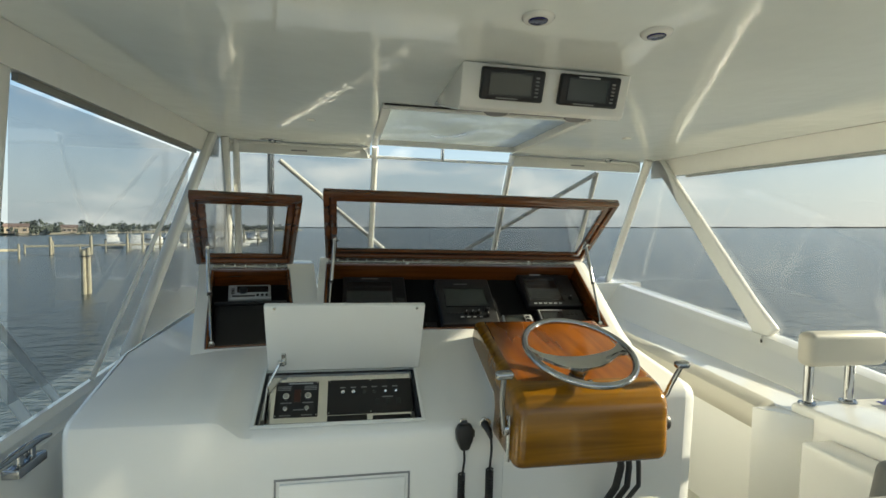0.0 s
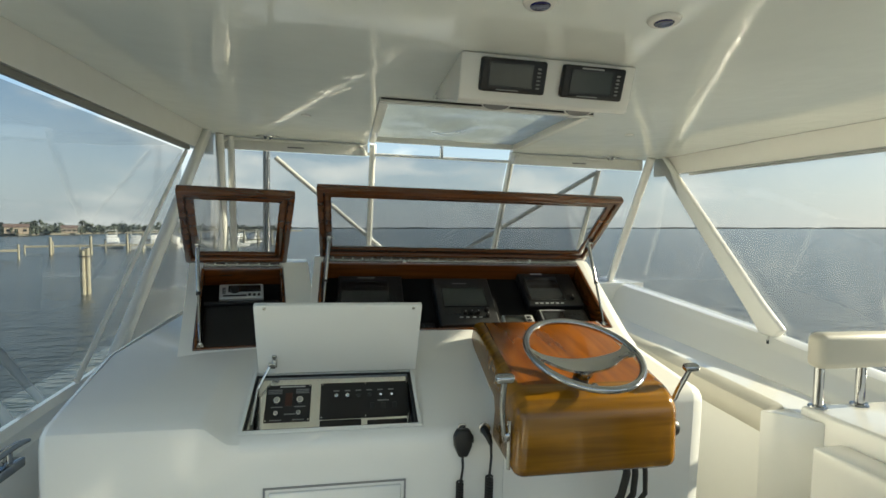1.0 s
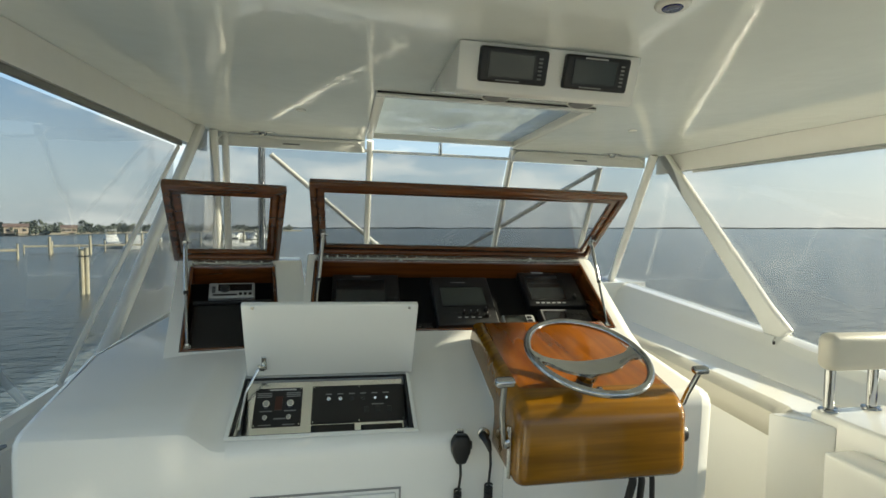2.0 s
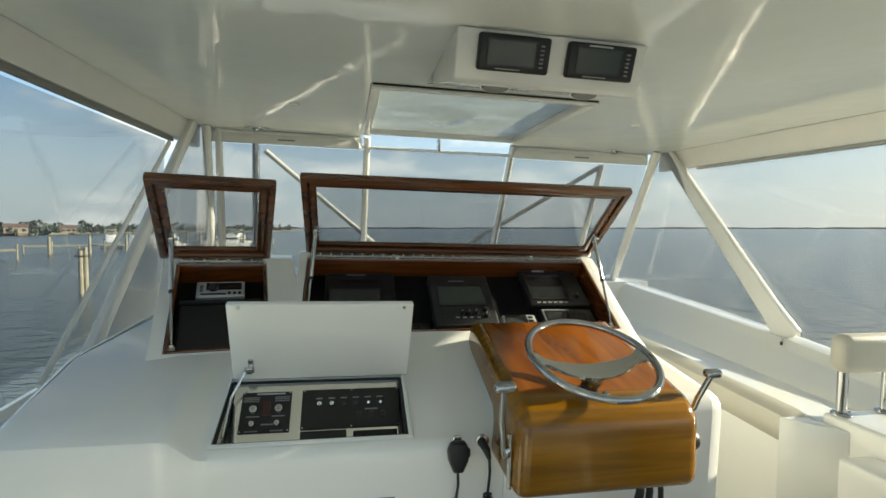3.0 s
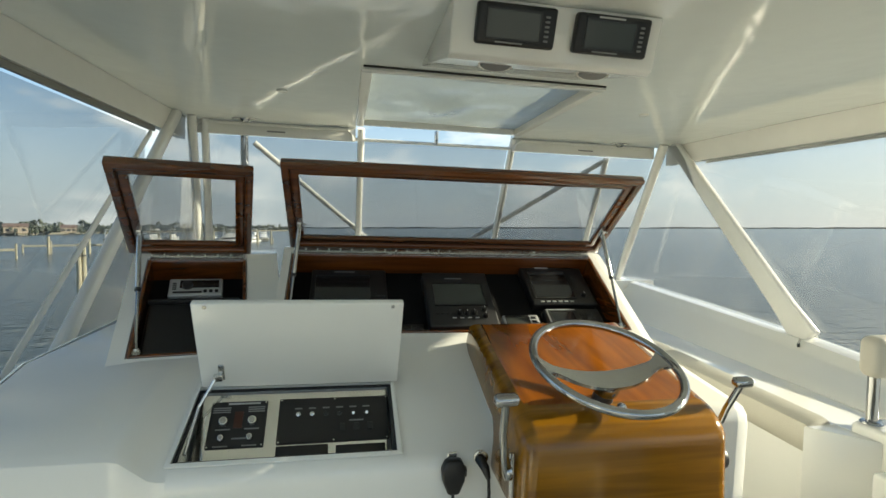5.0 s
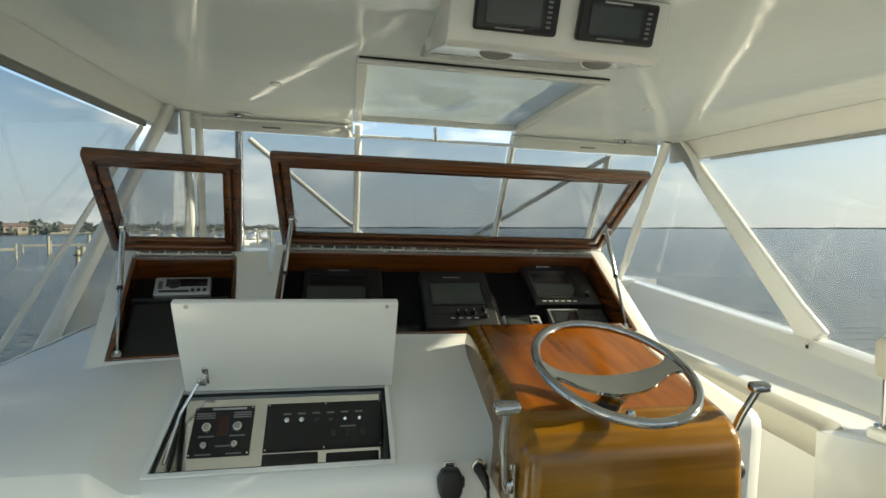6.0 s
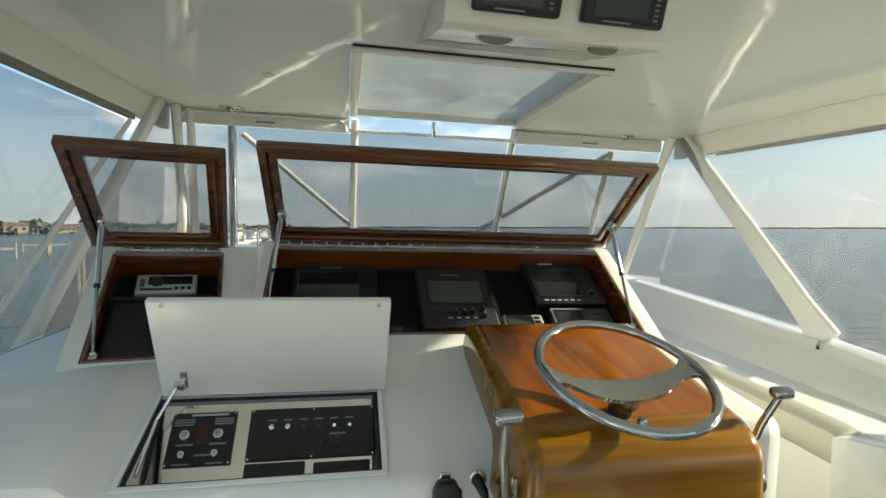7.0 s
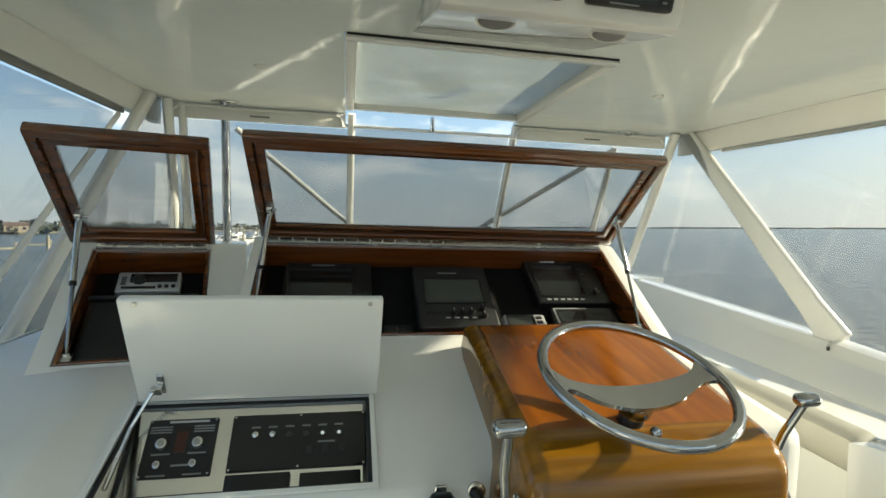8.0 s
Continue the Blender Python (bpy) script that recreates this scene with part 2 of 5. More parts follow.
def tube(points, r, seg=14, bm=None, flat=1.0, closed=False, taper=None):
    """A round bar along points; flat squeezes it sideways; taper gives a radius for each point."""
    own = bmesh.new()
    pts = [Vector(p) for p in points]
    rings, side = [], None
    for i, p in enumerate(pts):
        a = pts[(i - 1) % len(pts)] if (i or closed) else pts[0]
        b = pts[(i + 1) % len(pts)] if (i < len(pts) - 1 or closed) else pts[-1]
        d = (b - a).normalized()
        if side is None:
            side = d.cross(Vector((0, 0, 1)) if abs(d.z) < 0.9 else Vector((0, 1, 0))).normalized()
        side = (side - d * side.dot(d)).normalized()
        up = d.cross(side)
        rad = taper[i] if taper else r
        rings.append([own.verts.new(p + side * math.cos(2 * math.pi * k / seg) * rad * flat + up * math.sin(2 * math.pi * k / seg) * rad) for k in range(seg)])
    for i in range(len(rings) - (0 if closed else 1)):
        a, b = rings[i], rings[(i + 1) % len(rings)]
        for k in range(seg):
            own.faces.new((a[k], a[(k + 1) % seg], b[(k + 1) % seg], b[k]))
    if not closed:
        own.faces.new(rings[0][::-1])
        own.faces.new(rings[-1])
    return join(bm, own)


def disc(r, depth, m, seg=24, r2=None, edge=0.0, bm=None):
    """A short turned cylinder standing on the pose m, its axis along z."""
    own = bmesh.new()
    bmesh.ops.create_cone(own, cap_ends=True, segments=seg, radius1=r, radius2=r if r2 is None else r2, depth=depth, matrix=Matrix.Translation((0, 0, depth / 2)))
    bevel(own, edge, 2, angle=50)
    bmesh.ops.transform(own, matrix=m, verts=own.verts)
    return join(bm, own)


def sheet(corners, thick, bm=None, nx=1, ny=1, sag=0.0):
    """A four-cornered sheet with thickness, bulging by sag in its middle."""
    own = bmesh.new()
    a, b, c, d = [Vector(p) for p in corners]
    nrm = (b - a).cross(d - a).normalized()
    grid = []
    for s in (0, 1):
        rows = []
        for j in range(ny + 1):
            v = j / ny
            rows.append([own.verts.new(a.lerp(b, i / nx).lerp(d.lerp(c, i / nx), v) + nrm * (thick * (s - 0.5) + sag * math.sin(math.pi * i / nx) * math.sin(math.pi * v))) for i in range(nx + 1)])
        grid.append(rows)
    for s in (0, 1):
        for j in range(ny):
            for i in range(nx):
                f = [grid[s][j][i], grid[s][j][i + 1], grid[s][j + 1][i + 1], grid[s][j + 1][i]]
                own.faces.new(f if s else f[::-1])
    rim = [(0, i) for i in range(nx)] + [(j, nx) for j in range(ny)] + [(ny, i) for i in range(nx, 0, -1)] + [(j, 0) for j in range(ny, 0, -1)]
    for k in range(len(rim)):
        (j, i), (q, p) = rim[k], rim[(k + 1) % len(rim)]
        own.faces.new((grid[0][j][i], grid[0][q][p], grid[1][q][p], grid[1][j][i]))
    return join(bm, own)


def frame_on(m, w, h, border, depth, r=0.0):
    """A rectangular frame of four mitred bars in the plane x-z of the pose m; its outside runs from 0 to w and 0 to h, depth towards -y."""
    own = bmesh.new()
    o = [(0, 0), (w, 0), (w, h), (0, h)]
    i = [(border, border), (w - border, border), (w - border, h - border), (border, h - border)]
    v = {}
    for k in range(4):
        for s, y in ((0, 0.0), (1, -depth)):
            v["o", k, s] = own.verts.new((o[k][0], y, o[k][1]))
            v["i", k, s] = own.verts.new((i[k][0], y, i[k][1]))
    for k in range(4):
        j = (k + 1) % 4
        own.faces.new((v["o", k, 0], v["o", j, 0], v["i", j, 0], v["i", k, 0]))
        own.faces.new((v["o", k, 1], v["i", k, 1], v["i", j, 1], v["o", j, 1]))
        own.faces.new((v["o", k, 0], v["o", k, 1], v["o", j, 1], v["o", j, 0]))
        own.faces.new((v["i", k, 0], v["i", j, 0], v["i", j, 1], v["i", k, 1]))
    bmesh.ops.recalc_face_normals(own, faces=own.faces)
    bevel(own, r, 2)
    bmesh.ops.transform(own, matrix=m, verts=own.verts)
    return own


def loft(sections, caps=True):
    """A skin over cross-sections with equal numbers of points, given along the boat."""
    bm = bmesh.new()
    rows = [[bm.verts.new(p) for p in s] for s in sections]
    for a, b in zip(rows, rows[1:]):
        for k in range(len(a)):
            bm.faces.new((a[k], a[(k + 1) % len(a)], b[(k + 1) % len(b)], b[k]))
    if caps:
        bm.faces.new(rows[0])
        bm.faces.new(rows[-1][::-1])
    bmesh.ops.recalc_face_normals(bm, faces=bm.faces)
    return bm


def on(m, x, y, z):
    return m @ Vector((x, y, z))


# ---- the sea, the far shore ----
SEA = -3.7


def far(degrees, d, z=SEA):
    """A place d metres away, at so many degrees to starboard of the bow."""
    return Vector((d * math.sin(radians(degrees)), d * math.cos(radians(degrees)), z))


def sea_material():
    m = bpy.data.materials.new("rippled_sea")
    m.use_nodes = True
    n, l = m.node_tree.nodes, m.node_tree.links
    b = n["Principled BSDF"]
    b.inputs["Base Color"].default_value = (0.046, 0.060, 0.057, 1)
    b.inputs["Roughness"].default_value, b.inputs["IOR"].default_value = 0.20, 1.33
    tc = n.new("ShaderNodeTexCoord")
    last = None
    for scale, stretch_y, dist in ((0.50, 2.2, 0.26), (2.0, 1.7, 0.09), (0.02, 1.0, 0.4)):
        mp, tx, bp = n.new("ShaderNodeMapping"), n.new("ShaderNodeTexNoise"), n.new("ShaderNodeBump")
        mp.inputs["Scale"].default_value = (1, stretch_y, 1)
        mp.inputs["Rotation"].default_value = (0, 0, radians(25))
        tx.inputs["Scale"].default_value, tx.inputs["Detail"].default_value = scale, 4
        bp.inputs["Distance"].default_value = dist
        l.new(tc.outputs["Object"], mp.inputs["Vector"])
        l.new(mp.outputs["Vector"], tx.inputs["Vector"])
        l.new(tx.outputs["Fac"], bp.inputs["Height"])
        if last:
            l.new(last.outputs["Normal"], bp.inputs["Normal"])
        last = bp
    l.new(last.outputs["Normal"], b.inputs["Normal"])
    return m


bm = bmesh.new()
bmesh.ops.create_circle(bm, cap_ends=True, segments=96, radius=4900)
sea = tagged(new("water", finish(bm, "water", sea_material())), "grey-blue rippled bay water reaching the horizon", "water", "", "structure")
sea.location = (0, 0, SEA)

# leaf colour is lightened to carry the haze of distance
LEAF = material("shore_foliage", (0.085, 0.100, 0.070), 0.8, spread=0.5, scale=0.3)
SAND = material("shore_ground", (0.20, 0.18, 0.13), 0.9, spread=0.2, scale=0.05)
FARLAND = material("distant_land", (0.055, 0.075, 0.085), 0.9, spread=0.2, scale=0.01)
STUCCO = material("house_stucco", (0.52, 0.42, 0.31), 0.8, spread=0.1, scale=0.5)
ROOFING = material("red_roof", (0.22, 0.15, 0.12), 0.8, spread=0.15, scale=0.8)
PILING = material("weathered_piling", (0.42, 0.38, 0.27), 0.85, spread=0.25, scale=1.5, bump=0.01, bump_scale=6)
HULL = material("white_hull", (0.75, 0.75, 0.72), 0.3, spread=0.04, scale=1)
DARKGLASS = material("tinted_window", (0.02, 0.025, 0.03), 0.1, spread=0.1, scale=2)


def clumps(bm, centre, wide, tall, count, size, seed):
    """Leaf clumps: many small bent tufts scattered in a crown with gaps."""
    rnd = random.Random(seed)
    for _ in range(count):
        a, q, up = rnd.uniform(0, 6.283), math.sqrt(rnd.random()), rnd.random()
        w = wide * (0.35 + 0.65 * math.sin(math.pi * min(1, 0.15 + 0.85 * up)))
        c = centre + Vector((math.cos(a) * q * w, math.sin(a) * q * w, tall * up))
        s = size * rnd.uniform(0.5, 1.3)
        axis = Euler((rnd.uniform(0, 3), rnd.uniform(0, 3), rnd.uniform(0, 6))).to_matrix()
        vs = [bm.verts.new(c + axis @ Vector(p) * s) for p in ((-1, 0, 0), (0, -0.8, 0.2), (1, 0, 0), (0, 0.8, 0.25), (0, 0.1, 0.7))]
        for t in ((0, 1, 4), (1, 2, 4), (2, 3, 4), (3, 0, 4), (3, 2, 1), (3, 1, 0)):
            bm.faces.new([vs[k] for k in t])


def shore_wood():
    rnd = random.Random(5)
    bm = bmesh.new()
    for i in range(210):
        az = -46 + 40 * i / 210 + rnd.uniform(-0.15, 0.15)
        d = 430 + rnd.uniform(-15, 40) + max(0, az + 30) * 16
        h = rnd.choice((3.5, 4.5, 5.5, 6.5, 8.0)) * rnd.uniform(0.8, 1.15) * (1 + max(0, az + 30) * 0.01)
        clumps(bm, far(az, d, SEA + 1.2), rnd.uniform(3, 6), h, 26, 1.6, i)
    tagged(new("shore_woods", finish(bm, "shore_woods", LEAF)), "low dark green wooded shoreline across the water", "trees", "", "stuff")
    bm = bmesh.new()
    pts = [far(-47 + k * 1.0, 425 + max(0, -17 + k) * 16) for k in range(43)]
    for a, b in zip(pts, pts[1:]):
        w = Vector((a.x, a.y, 0)).normalized() * 60
        lo = [a, b, b + w, a + w]
        v = [bm.verts.new(p + Vector((0, 0, z))) for z in (-0.5, 1.4) for p in lo]
        for f in ((4, 5, 6, 7), (0, 1, 5, 4), (2, 3, 7, 6), (1, 2, 6, 5), (3, 0, 4, 7)):
            bm.faces.new([v[k] for k in f])
    tagged(new("shore", finish(bm, "shore", SAND)), "low sandy shore with a seawall", "shore", "", "structure")
    bm = bmesh.new()
    rnd = random.Random(9)
    last = None
    for k in range(141):
        az = -8 + k * 0.75
        p = far(az, 3900)
        top = 9 + 7 * noise.noise(Vector((k * 0.21, 3, 0))) + 4 * noise.noise(Vector((k * 0.9, 8, 0)))
        ring = [bm.verts.new(p + Vector((0, 0, -1))), bm.verts.new(p + Vector((0, 0, max(2.0, top)))), bm.verts.new(p * 1.02 + Vector((0, 0, max(2.0, top) * 0.9)))]
        if last:
            bm.faces.new((last[0], ring[0], ring[1], last[1]))
            bm.faces.new((last[1], ring[1], ring[2], last[2]))
        last = ring
    tagged(new("backdrop", finish(bm, "backdrop", FARLAND)), "thin hazy line of low land on the horizon", "land", "", "structure")


shore_wood()


def upright(thing_ob, p):
    thing_ob.matrix_basis = Matrix.Translation(p)
    BASES[thing_ob.name] = Vector(p)
    return thing_ob


def house(az, d, w, h, deep):
    p = far(az, d, SEA + 1.4)
    t = upright(thing("waterfront_house", "tan stucco house with a red roof among shore trees", "house", p), p)
    out = Vector((p.x, p.y, 0)).normalized()
    turn = Matrix.Translation(p) @ Matrix.Rotation(math.atan2(-out.x, out.y), 4, "Z")
    part("wall", block(-w / 2, w / 2, 0, deep, 0, h, 0.05, 1, m=turn), STUCCO, t)
    part("roof", prism([(-0.6, h + 0.02), (deep + 0.6, h + 0.02), (deep / 2, h + 2.2)], -w / 2 - 0.6, w / 2 + 0.6, m=turn), ROOFING, t)
    for k in range(3):
        x = -w / 2 + w * (k + 0.5) / 3
        part("window", block(x - 0.9, x + 0.9, -0.12, -0.01, h * 0.35, h * 0.72, m=turn), DARKGLASS, t)


house(-29.9, 418, 12, 4.2, 8)
house(-26.2, 445, 9, 3.6, 7)
house(-33.5, 422, 10, 3.4, 7)


def piling_cluster(az, d, top, count=3, r=0.17, spread=0.42):
    p = far(az, d)
    t = upright(thing("mooring_piling", "pale weathered wooden mooring piling standing in the water", "piling", p, "pilings"), p)
    for k in range(count):
        a = 6.283 * k / max(1, count) + 0.4
        q = p + Vector((math.cos(a), math.sin(a), 0)) * (spread * 0.5 if count > 1 else 0)
        part("post", tube([q + Vector((0, 0, -1.5)), q + Vector((0, 0, top * 0.6)), q + Vector((0, 0, top - 0.12 * k))], r, 10, taper=[r * 1.1, r, r * 0.92]), PILING, t)
    if count > 1:
        c = p + Vector((0, 0, top * 0.82))
        part("wire_band", tube([c + Vector((math.cos(a * 0.5236), math.sin(a * 0.5236), 0)) * (spread * 0.5 + r * 1.05) for a in range(12)], 0.05, 6, closed=True), BLACK, t)


piling_cluster(-25.1, 47, 3.6)
for az, d, h in ((-27.6, 120, 3.4), (-24.6, 118, 3.6), (-21.7, 125, 3.8), (-20.4, 122, 4.0), (-18.9, 130, 4.2), (-17.9, 128, 3.9), (-16.4, 135, 4.4), (-15.2, 140, 4.3), (-13.9, 138, 4.6), (-12.6, 150, 4.4), (-11.0, 150, 4.5), (-9.6, 160, 4.2), (-8.2, 165, 4.4)):
    piling_cluster(az, d, h, 1, 0.26)


def pier(az0, az1, d, top):
    a, b = far(az0, d), far(az1, d)
    t = upright(thing("wooden_pier", "long low wooden pier on posts with a handrail", "pier", a), a)
    along = (b - a)
    n = int(along.length / 4)
    turn = Matrix.Translation(a) @ Matrix.Rotation(math.atan2(along.y, along.x), 4, "Z")
    part("deck", block(0, along.length, 0, 2.2, top, top + 0.35, 0.03, 1, m=turn), PILING, t)
    for k in range(n + 1):
        q = turn @ Vector((along.length * k / n, 0.1, 0))
        part("post", tube([q + Vector((0, 0, -1.5)), q + Vector((0, 0, top + (1.2 if k % 2 else 0.6)))], 0.16, 8), PILING, t)


pier(-37.5, -29.8, 105, 1.3)
pier(-29.4, -17.5, 128, 1.2)
pier(-17.0, -8.0, 170, 1.2)


def moored_boat(az, d, length, seed):
    p = far(az, d)
    t = upright(thing("moored_motor_yacht", "white motor yacht moored at the pier", "boat", p, "moored boats"), p)
    turn = Matrix.Translation(p) @ Matrix.Rotation(radians(20 + 35 * seed), 4, "Z")
    L = length
    hull = prism([(-L / 2, 0.9), (-L / 2, 0.0), (L * 0.36, 0.0), (L / 2, 1.5), (L * 0.1, 1.15)], -1.8, 1.8, 0.12, 2, m=turn @ Matrix.Rotation(0, 4, "Z"))
    part("hull", hull, HULL, t)
    part("cabin", prism([(-L * 0.30, 1.0), (-L * 0.30, 2.7), (L * 0.05, 2.7), (L * 0.2, 1.2)], -1.4, 1.4, 0.1, 2, m=turn), HULL, t)
    part("cabin_window", prism([(-L * 0.26, 1.85), (-L * 0.26, 2.4), (L * 0.05, 2.4), (L * 0.11, 1.85)], -1.42, 1.42, m=turn), DARKGLASS, t)
    part("flybridge", block(-1.2, 1.2, -L * 0.22, -L * 0.02, 2.7, 3.4, 0.1, 2, m=turn), HULL, t)
    part("hardtop", block(-1.2, 1.2, -L * 0.22, L * 0.0, 4.5, 4.65, 0.05, 2, m=turn), HULL, t)
    for x in (-1.1, 1.1):
        for y in (-L * 0.2, -L * 0.03):
            part("hardtop_post", tube([turn @ Vector((x, y, 3.3)), turn @ Vector((x, y, 4.55))], 0.05, 8), HULL, t)


for k, (az, d, length) in enumerate(((-20.9, 140, 8), (-19.6, 146, 9), (-18.2, 150, 8.5), (-14.6, 158, 9), (-13.0, 150, 13), (-11.9, 172, 11), (-10.2, 190, 9), (-9.0, 200, 10), (-22.9, 150, 7))):
    moored_boat(az, d, length, k * 0.7)


# ---- the flybridge: deck, overhead, coamings ----
fixed("floor", block(-1.5, 3.3, -3.4, 4.9, -0.08, 0.0), DECKING, "cream non-skid flybridge deck", "deck")

# the house and hull that carry the flybridge
fixed("wall_hull", loft([[(-1.6 + k, y, -4.2), (-1.75 + k, y, -2.4), (-1.45 + k, y, -2.2), (-1.40 + k, y, -0.082), (3.15 - k, y, -0.082), (3.25 - k, y, -2.2), (3.5 - k, y, -2.4), (3.35 - k, y, -4.2)] for y, k in ((-3.4, 0.0), (2.0, 0.0), (4.8, 0.12))]),
      GELCOAT, "plain white house side and hull below the flybridge", "hull")

LEFT = ((-3.3, -1.38), (1.93, -1.14), (2.6, -1.098), (3.96, -1.0))
RIGHT = ((-3.3, 3.17), (2.0, 2.915), (2.9, 2.785), (3.96, 2.625))


def along(line, y):
    for (y0, a), (y1, b) in zip(line, line[1:]):
        if y <= y1:
            break
    return a + (b - a) * (y - y0) / (y1 - y0)


HX0, HX1, HY0, TOP = 0.13, 1.31, 2.60, 2.10
bm = bmesh.new()
prism([(-1.38, -0.9), (3.17, -0.9), (3.02, 2.0), (2.955, HY0), (-1.19, HY0), (-1.25, 1.93)], TOP, TOP + 0.10, bm=bm, axis="z")
prism([(-1.19, HY0), (HX0, HY0), (HX0, 4.03), (-1.07, 4.03)], TOP, TOP + 0.10, bm=bm, axis="z")
prism([(HX1, HY0), (2.955, HY0), (2.735, 4.03), (HX1, 4.03)], TOP, TOP + 0.10, bm=bm, axis="z")
fixed("ceiling", bm, OVERHEAD, "glossy white gelcoat underside of the hardtop", "ceiling")


def side_run(line, y0, y1, z0, z1, thick, out, lean=0.0):
    """A long upright board that follows a side line of the boat."""
    ys = sorted({y0, y1, *[y for y, _ in line if y0 < y < y1]})
    bm = bmesh.new()
    rows = []
    for y in ys:
        x = along(line, y)
        rows.append([bm.verts.new(p) for p in ((x, y, z0), (x + out * thick, y, z0), (x + out * thick, y, z1), (x - out * lean * min(1.0, (3.99 - y) / 1.09), y, z1))])
    for a, b in zip(rows, rows[1:]):
        for k in range(4):
            bm.faces.new((a[k], a[(k + 1) % 4], b[(k + 1) % 4], b[k]))
    bm.faces.new(rows[0])
    bm.faces.new(rows[-1][::-1])
    return bm


fixed("trim_port_valance", side_run(LEFT, -0.9, 3.99, 1.952, 2.098, 0.05, -1), PAINT, "cream painted valance board under the hardtop edge", "valance")
fixed("trim_starboard_valance", side_run(RIGHT, -0.9, 3.99, 1.955, 2.098, 0.05, 1, 0.075), PAINT, "cream painted valance board under the hardtop edge", "valance")
fixed("trim_port_track", side_run([(y, x - 0.012) for y, x in LEFT], 1.95, 3.58, 1.922, 1.949, 0.02, -1), GREY, "dark grey curtain track along the valance", "track")
fixed("trim_starboard_track", side_run([(y, x + 0.012) for y, x in RIGHT], -1.0, 3.62, 1.935, 1.952, 0.02, 1), PAINT, "white curtain track along the valance", "track")


# the forward headers over the windscreen, each with a raised rounded rib
def header(x0, x1, name):
    bm = block(x0, x1, 4.0, 4.03, 2.004, 2.097, 0.006, 2)
    ob = fixed(name, bm, PAINT, "white header board over the windscreen with a raised rounded rib", "header")
    lo, hi, r = 2.006, 2.080, 0.06
    pts = [(x0 + 0.02, 3.99, lo)]
    pts += [(x0 + 0.02 + r - r * math.cos(a), 3.99, hi - r + r * math.sin(a)) for a in (0.0, 0.4, 0.8, 1.2, 1.5708)]
    pts += [(x1 - 0.02 - r + r * math.sin(a), 3.99, hi - r + r * math.cos(a)) for a in (0.0, 0.4, 0.8, 1.2, 1.5708)]
    pts += [(x1 - 0.02, 3.99, lo)]
    part("rib", tube(pts, 0.009, 8), PAINT, ob)
    c = (x0 + x1) / 2
    part("slot", block(c - 0.06, c + 0.06, 3.993, 4.0, 2.032, 2.042), PRINT_DIM, ob)


header(-0.96, 0.13, "trim_port_header")
header(1.31, 2.52, "trim_starboard_header")


# low wall out of view, added to bounce sunlight onto the console front
fixed("wall_aft_bounce", block(-1.5, 3.3, -3.35, -3.25, 0.0, 0.95, 0.02, 2), GELCOAT, "unseen low white wall added aft to bounce light forward", "wall")

# added side wall, never in view; it shades the deck abaft the helm
fixed("wall_sun_block", side_run([(y, x + 0.056) for y, x in RIGHT], -0.3, 0.75, -0.07, 2.096, 0.05, 1), GELCOAT, "unseen white side wall added to keep sun off the after deck", "wall")


# ---- the support frame of the hardtop ----
def leg(foot, head, w0, w1, thick):
    """A flat tapered leg plate from its wide foot to its narrow head, lying fore and aft."""
    a, b = Vector(foot), Vector(head)
    bm = bmesh.new()
    d = (b - a).normalized()
    n = Vector((1, 0, 0))
    s = d.cross(n).normalized()
    rows = [[bm.verts.new(p + s * w * q + n * thick * h) for q, h in ((-0.5, -0.5), (0.5, -0.5), (0.5, 0.5), (-0.5, 0.5))] for p, w in ((a, w0), (a.lerp(b, 0.12), w0 * 0.8), (a.lerp(b, 0.5), (w0 + w1) * 0.45), (b, w1))]
    for p, q in zip(rows, rows[1:]):
        for k in range(4):
            bm.faces.new((p[k], p[(k + 1) % 4], q[(k + 1) % 4], q[k]))
    bm.faces.new(rows[0])
    bm.faces.new(rows[-1][::-1])
    bmesh.ops.recalc_face_normals(bm, faces=bm.faces)
    return bevel(bm, thick * 0.3, 3, angle=50)


support = thing("hardtop_support_frame", "white enamelled metal legs and braces holding up the hardtop", "frame", (0.8, 3.8, 0.8), "", "structure")
part("leg", leg((-1.075, 2.60, 0.79), (-1.0, 3.84, 2.11), 0.085, 0.075, 0.05), PAINT, support)
part("leg", leg((2.672, 2.71, 0.81), (2.605, 3.88, 2.11), 0.17, 0.09, 0.05), PAINT, support)
part("curtain_edge", tube([(-1.06, 2.24, 0.80), (-1.05, 3.54, 1.91)], 0.018, 10, flat=0.5), PAINT, support)
part("curtain_edge", tube([(2.735, 2.72, 0.82), (2.70, 3.80, 1.95)], 0.018, 10), PAINT, support)
part("forward_leg", tube([(-0.940, 3.92, 2.10), (-0.950, 4.22, 0.90)], 0.030, 14), PAINT, support)
part("forward_leg", tube([(-0.880, 4.0, 2.10), (-0.885, 4.22, 0.90)], 0.026, 14), PAINT, support)
part("forward_leg", tube([(2.52, 3.88, 2.10), (2.56, 4.58, 0.93)], 0.035, 14), PAINT, support)
part("windscreen_post", tube([(0.170, 4.0, 2.10), (0.172, 4.62, 0.95)], 0.026, 14), PAINT, support)
part("windscreen_post", tube([(1.322, 4.0, 2.10), (1.322, 4.62, 1.00)], 0.026, 14), PAINT, support)
part("chrome_post", tube([(-0.632, 4.03, 2.06), (-0.642, 4.20, 0.95)], 0.027, 14), CHROME, support, "bright metal post")
part("post", tube([(2.13, 4.06, 2.0), (2.13, 4.52, 1.0)], 0.024, 14), PAINT, support)
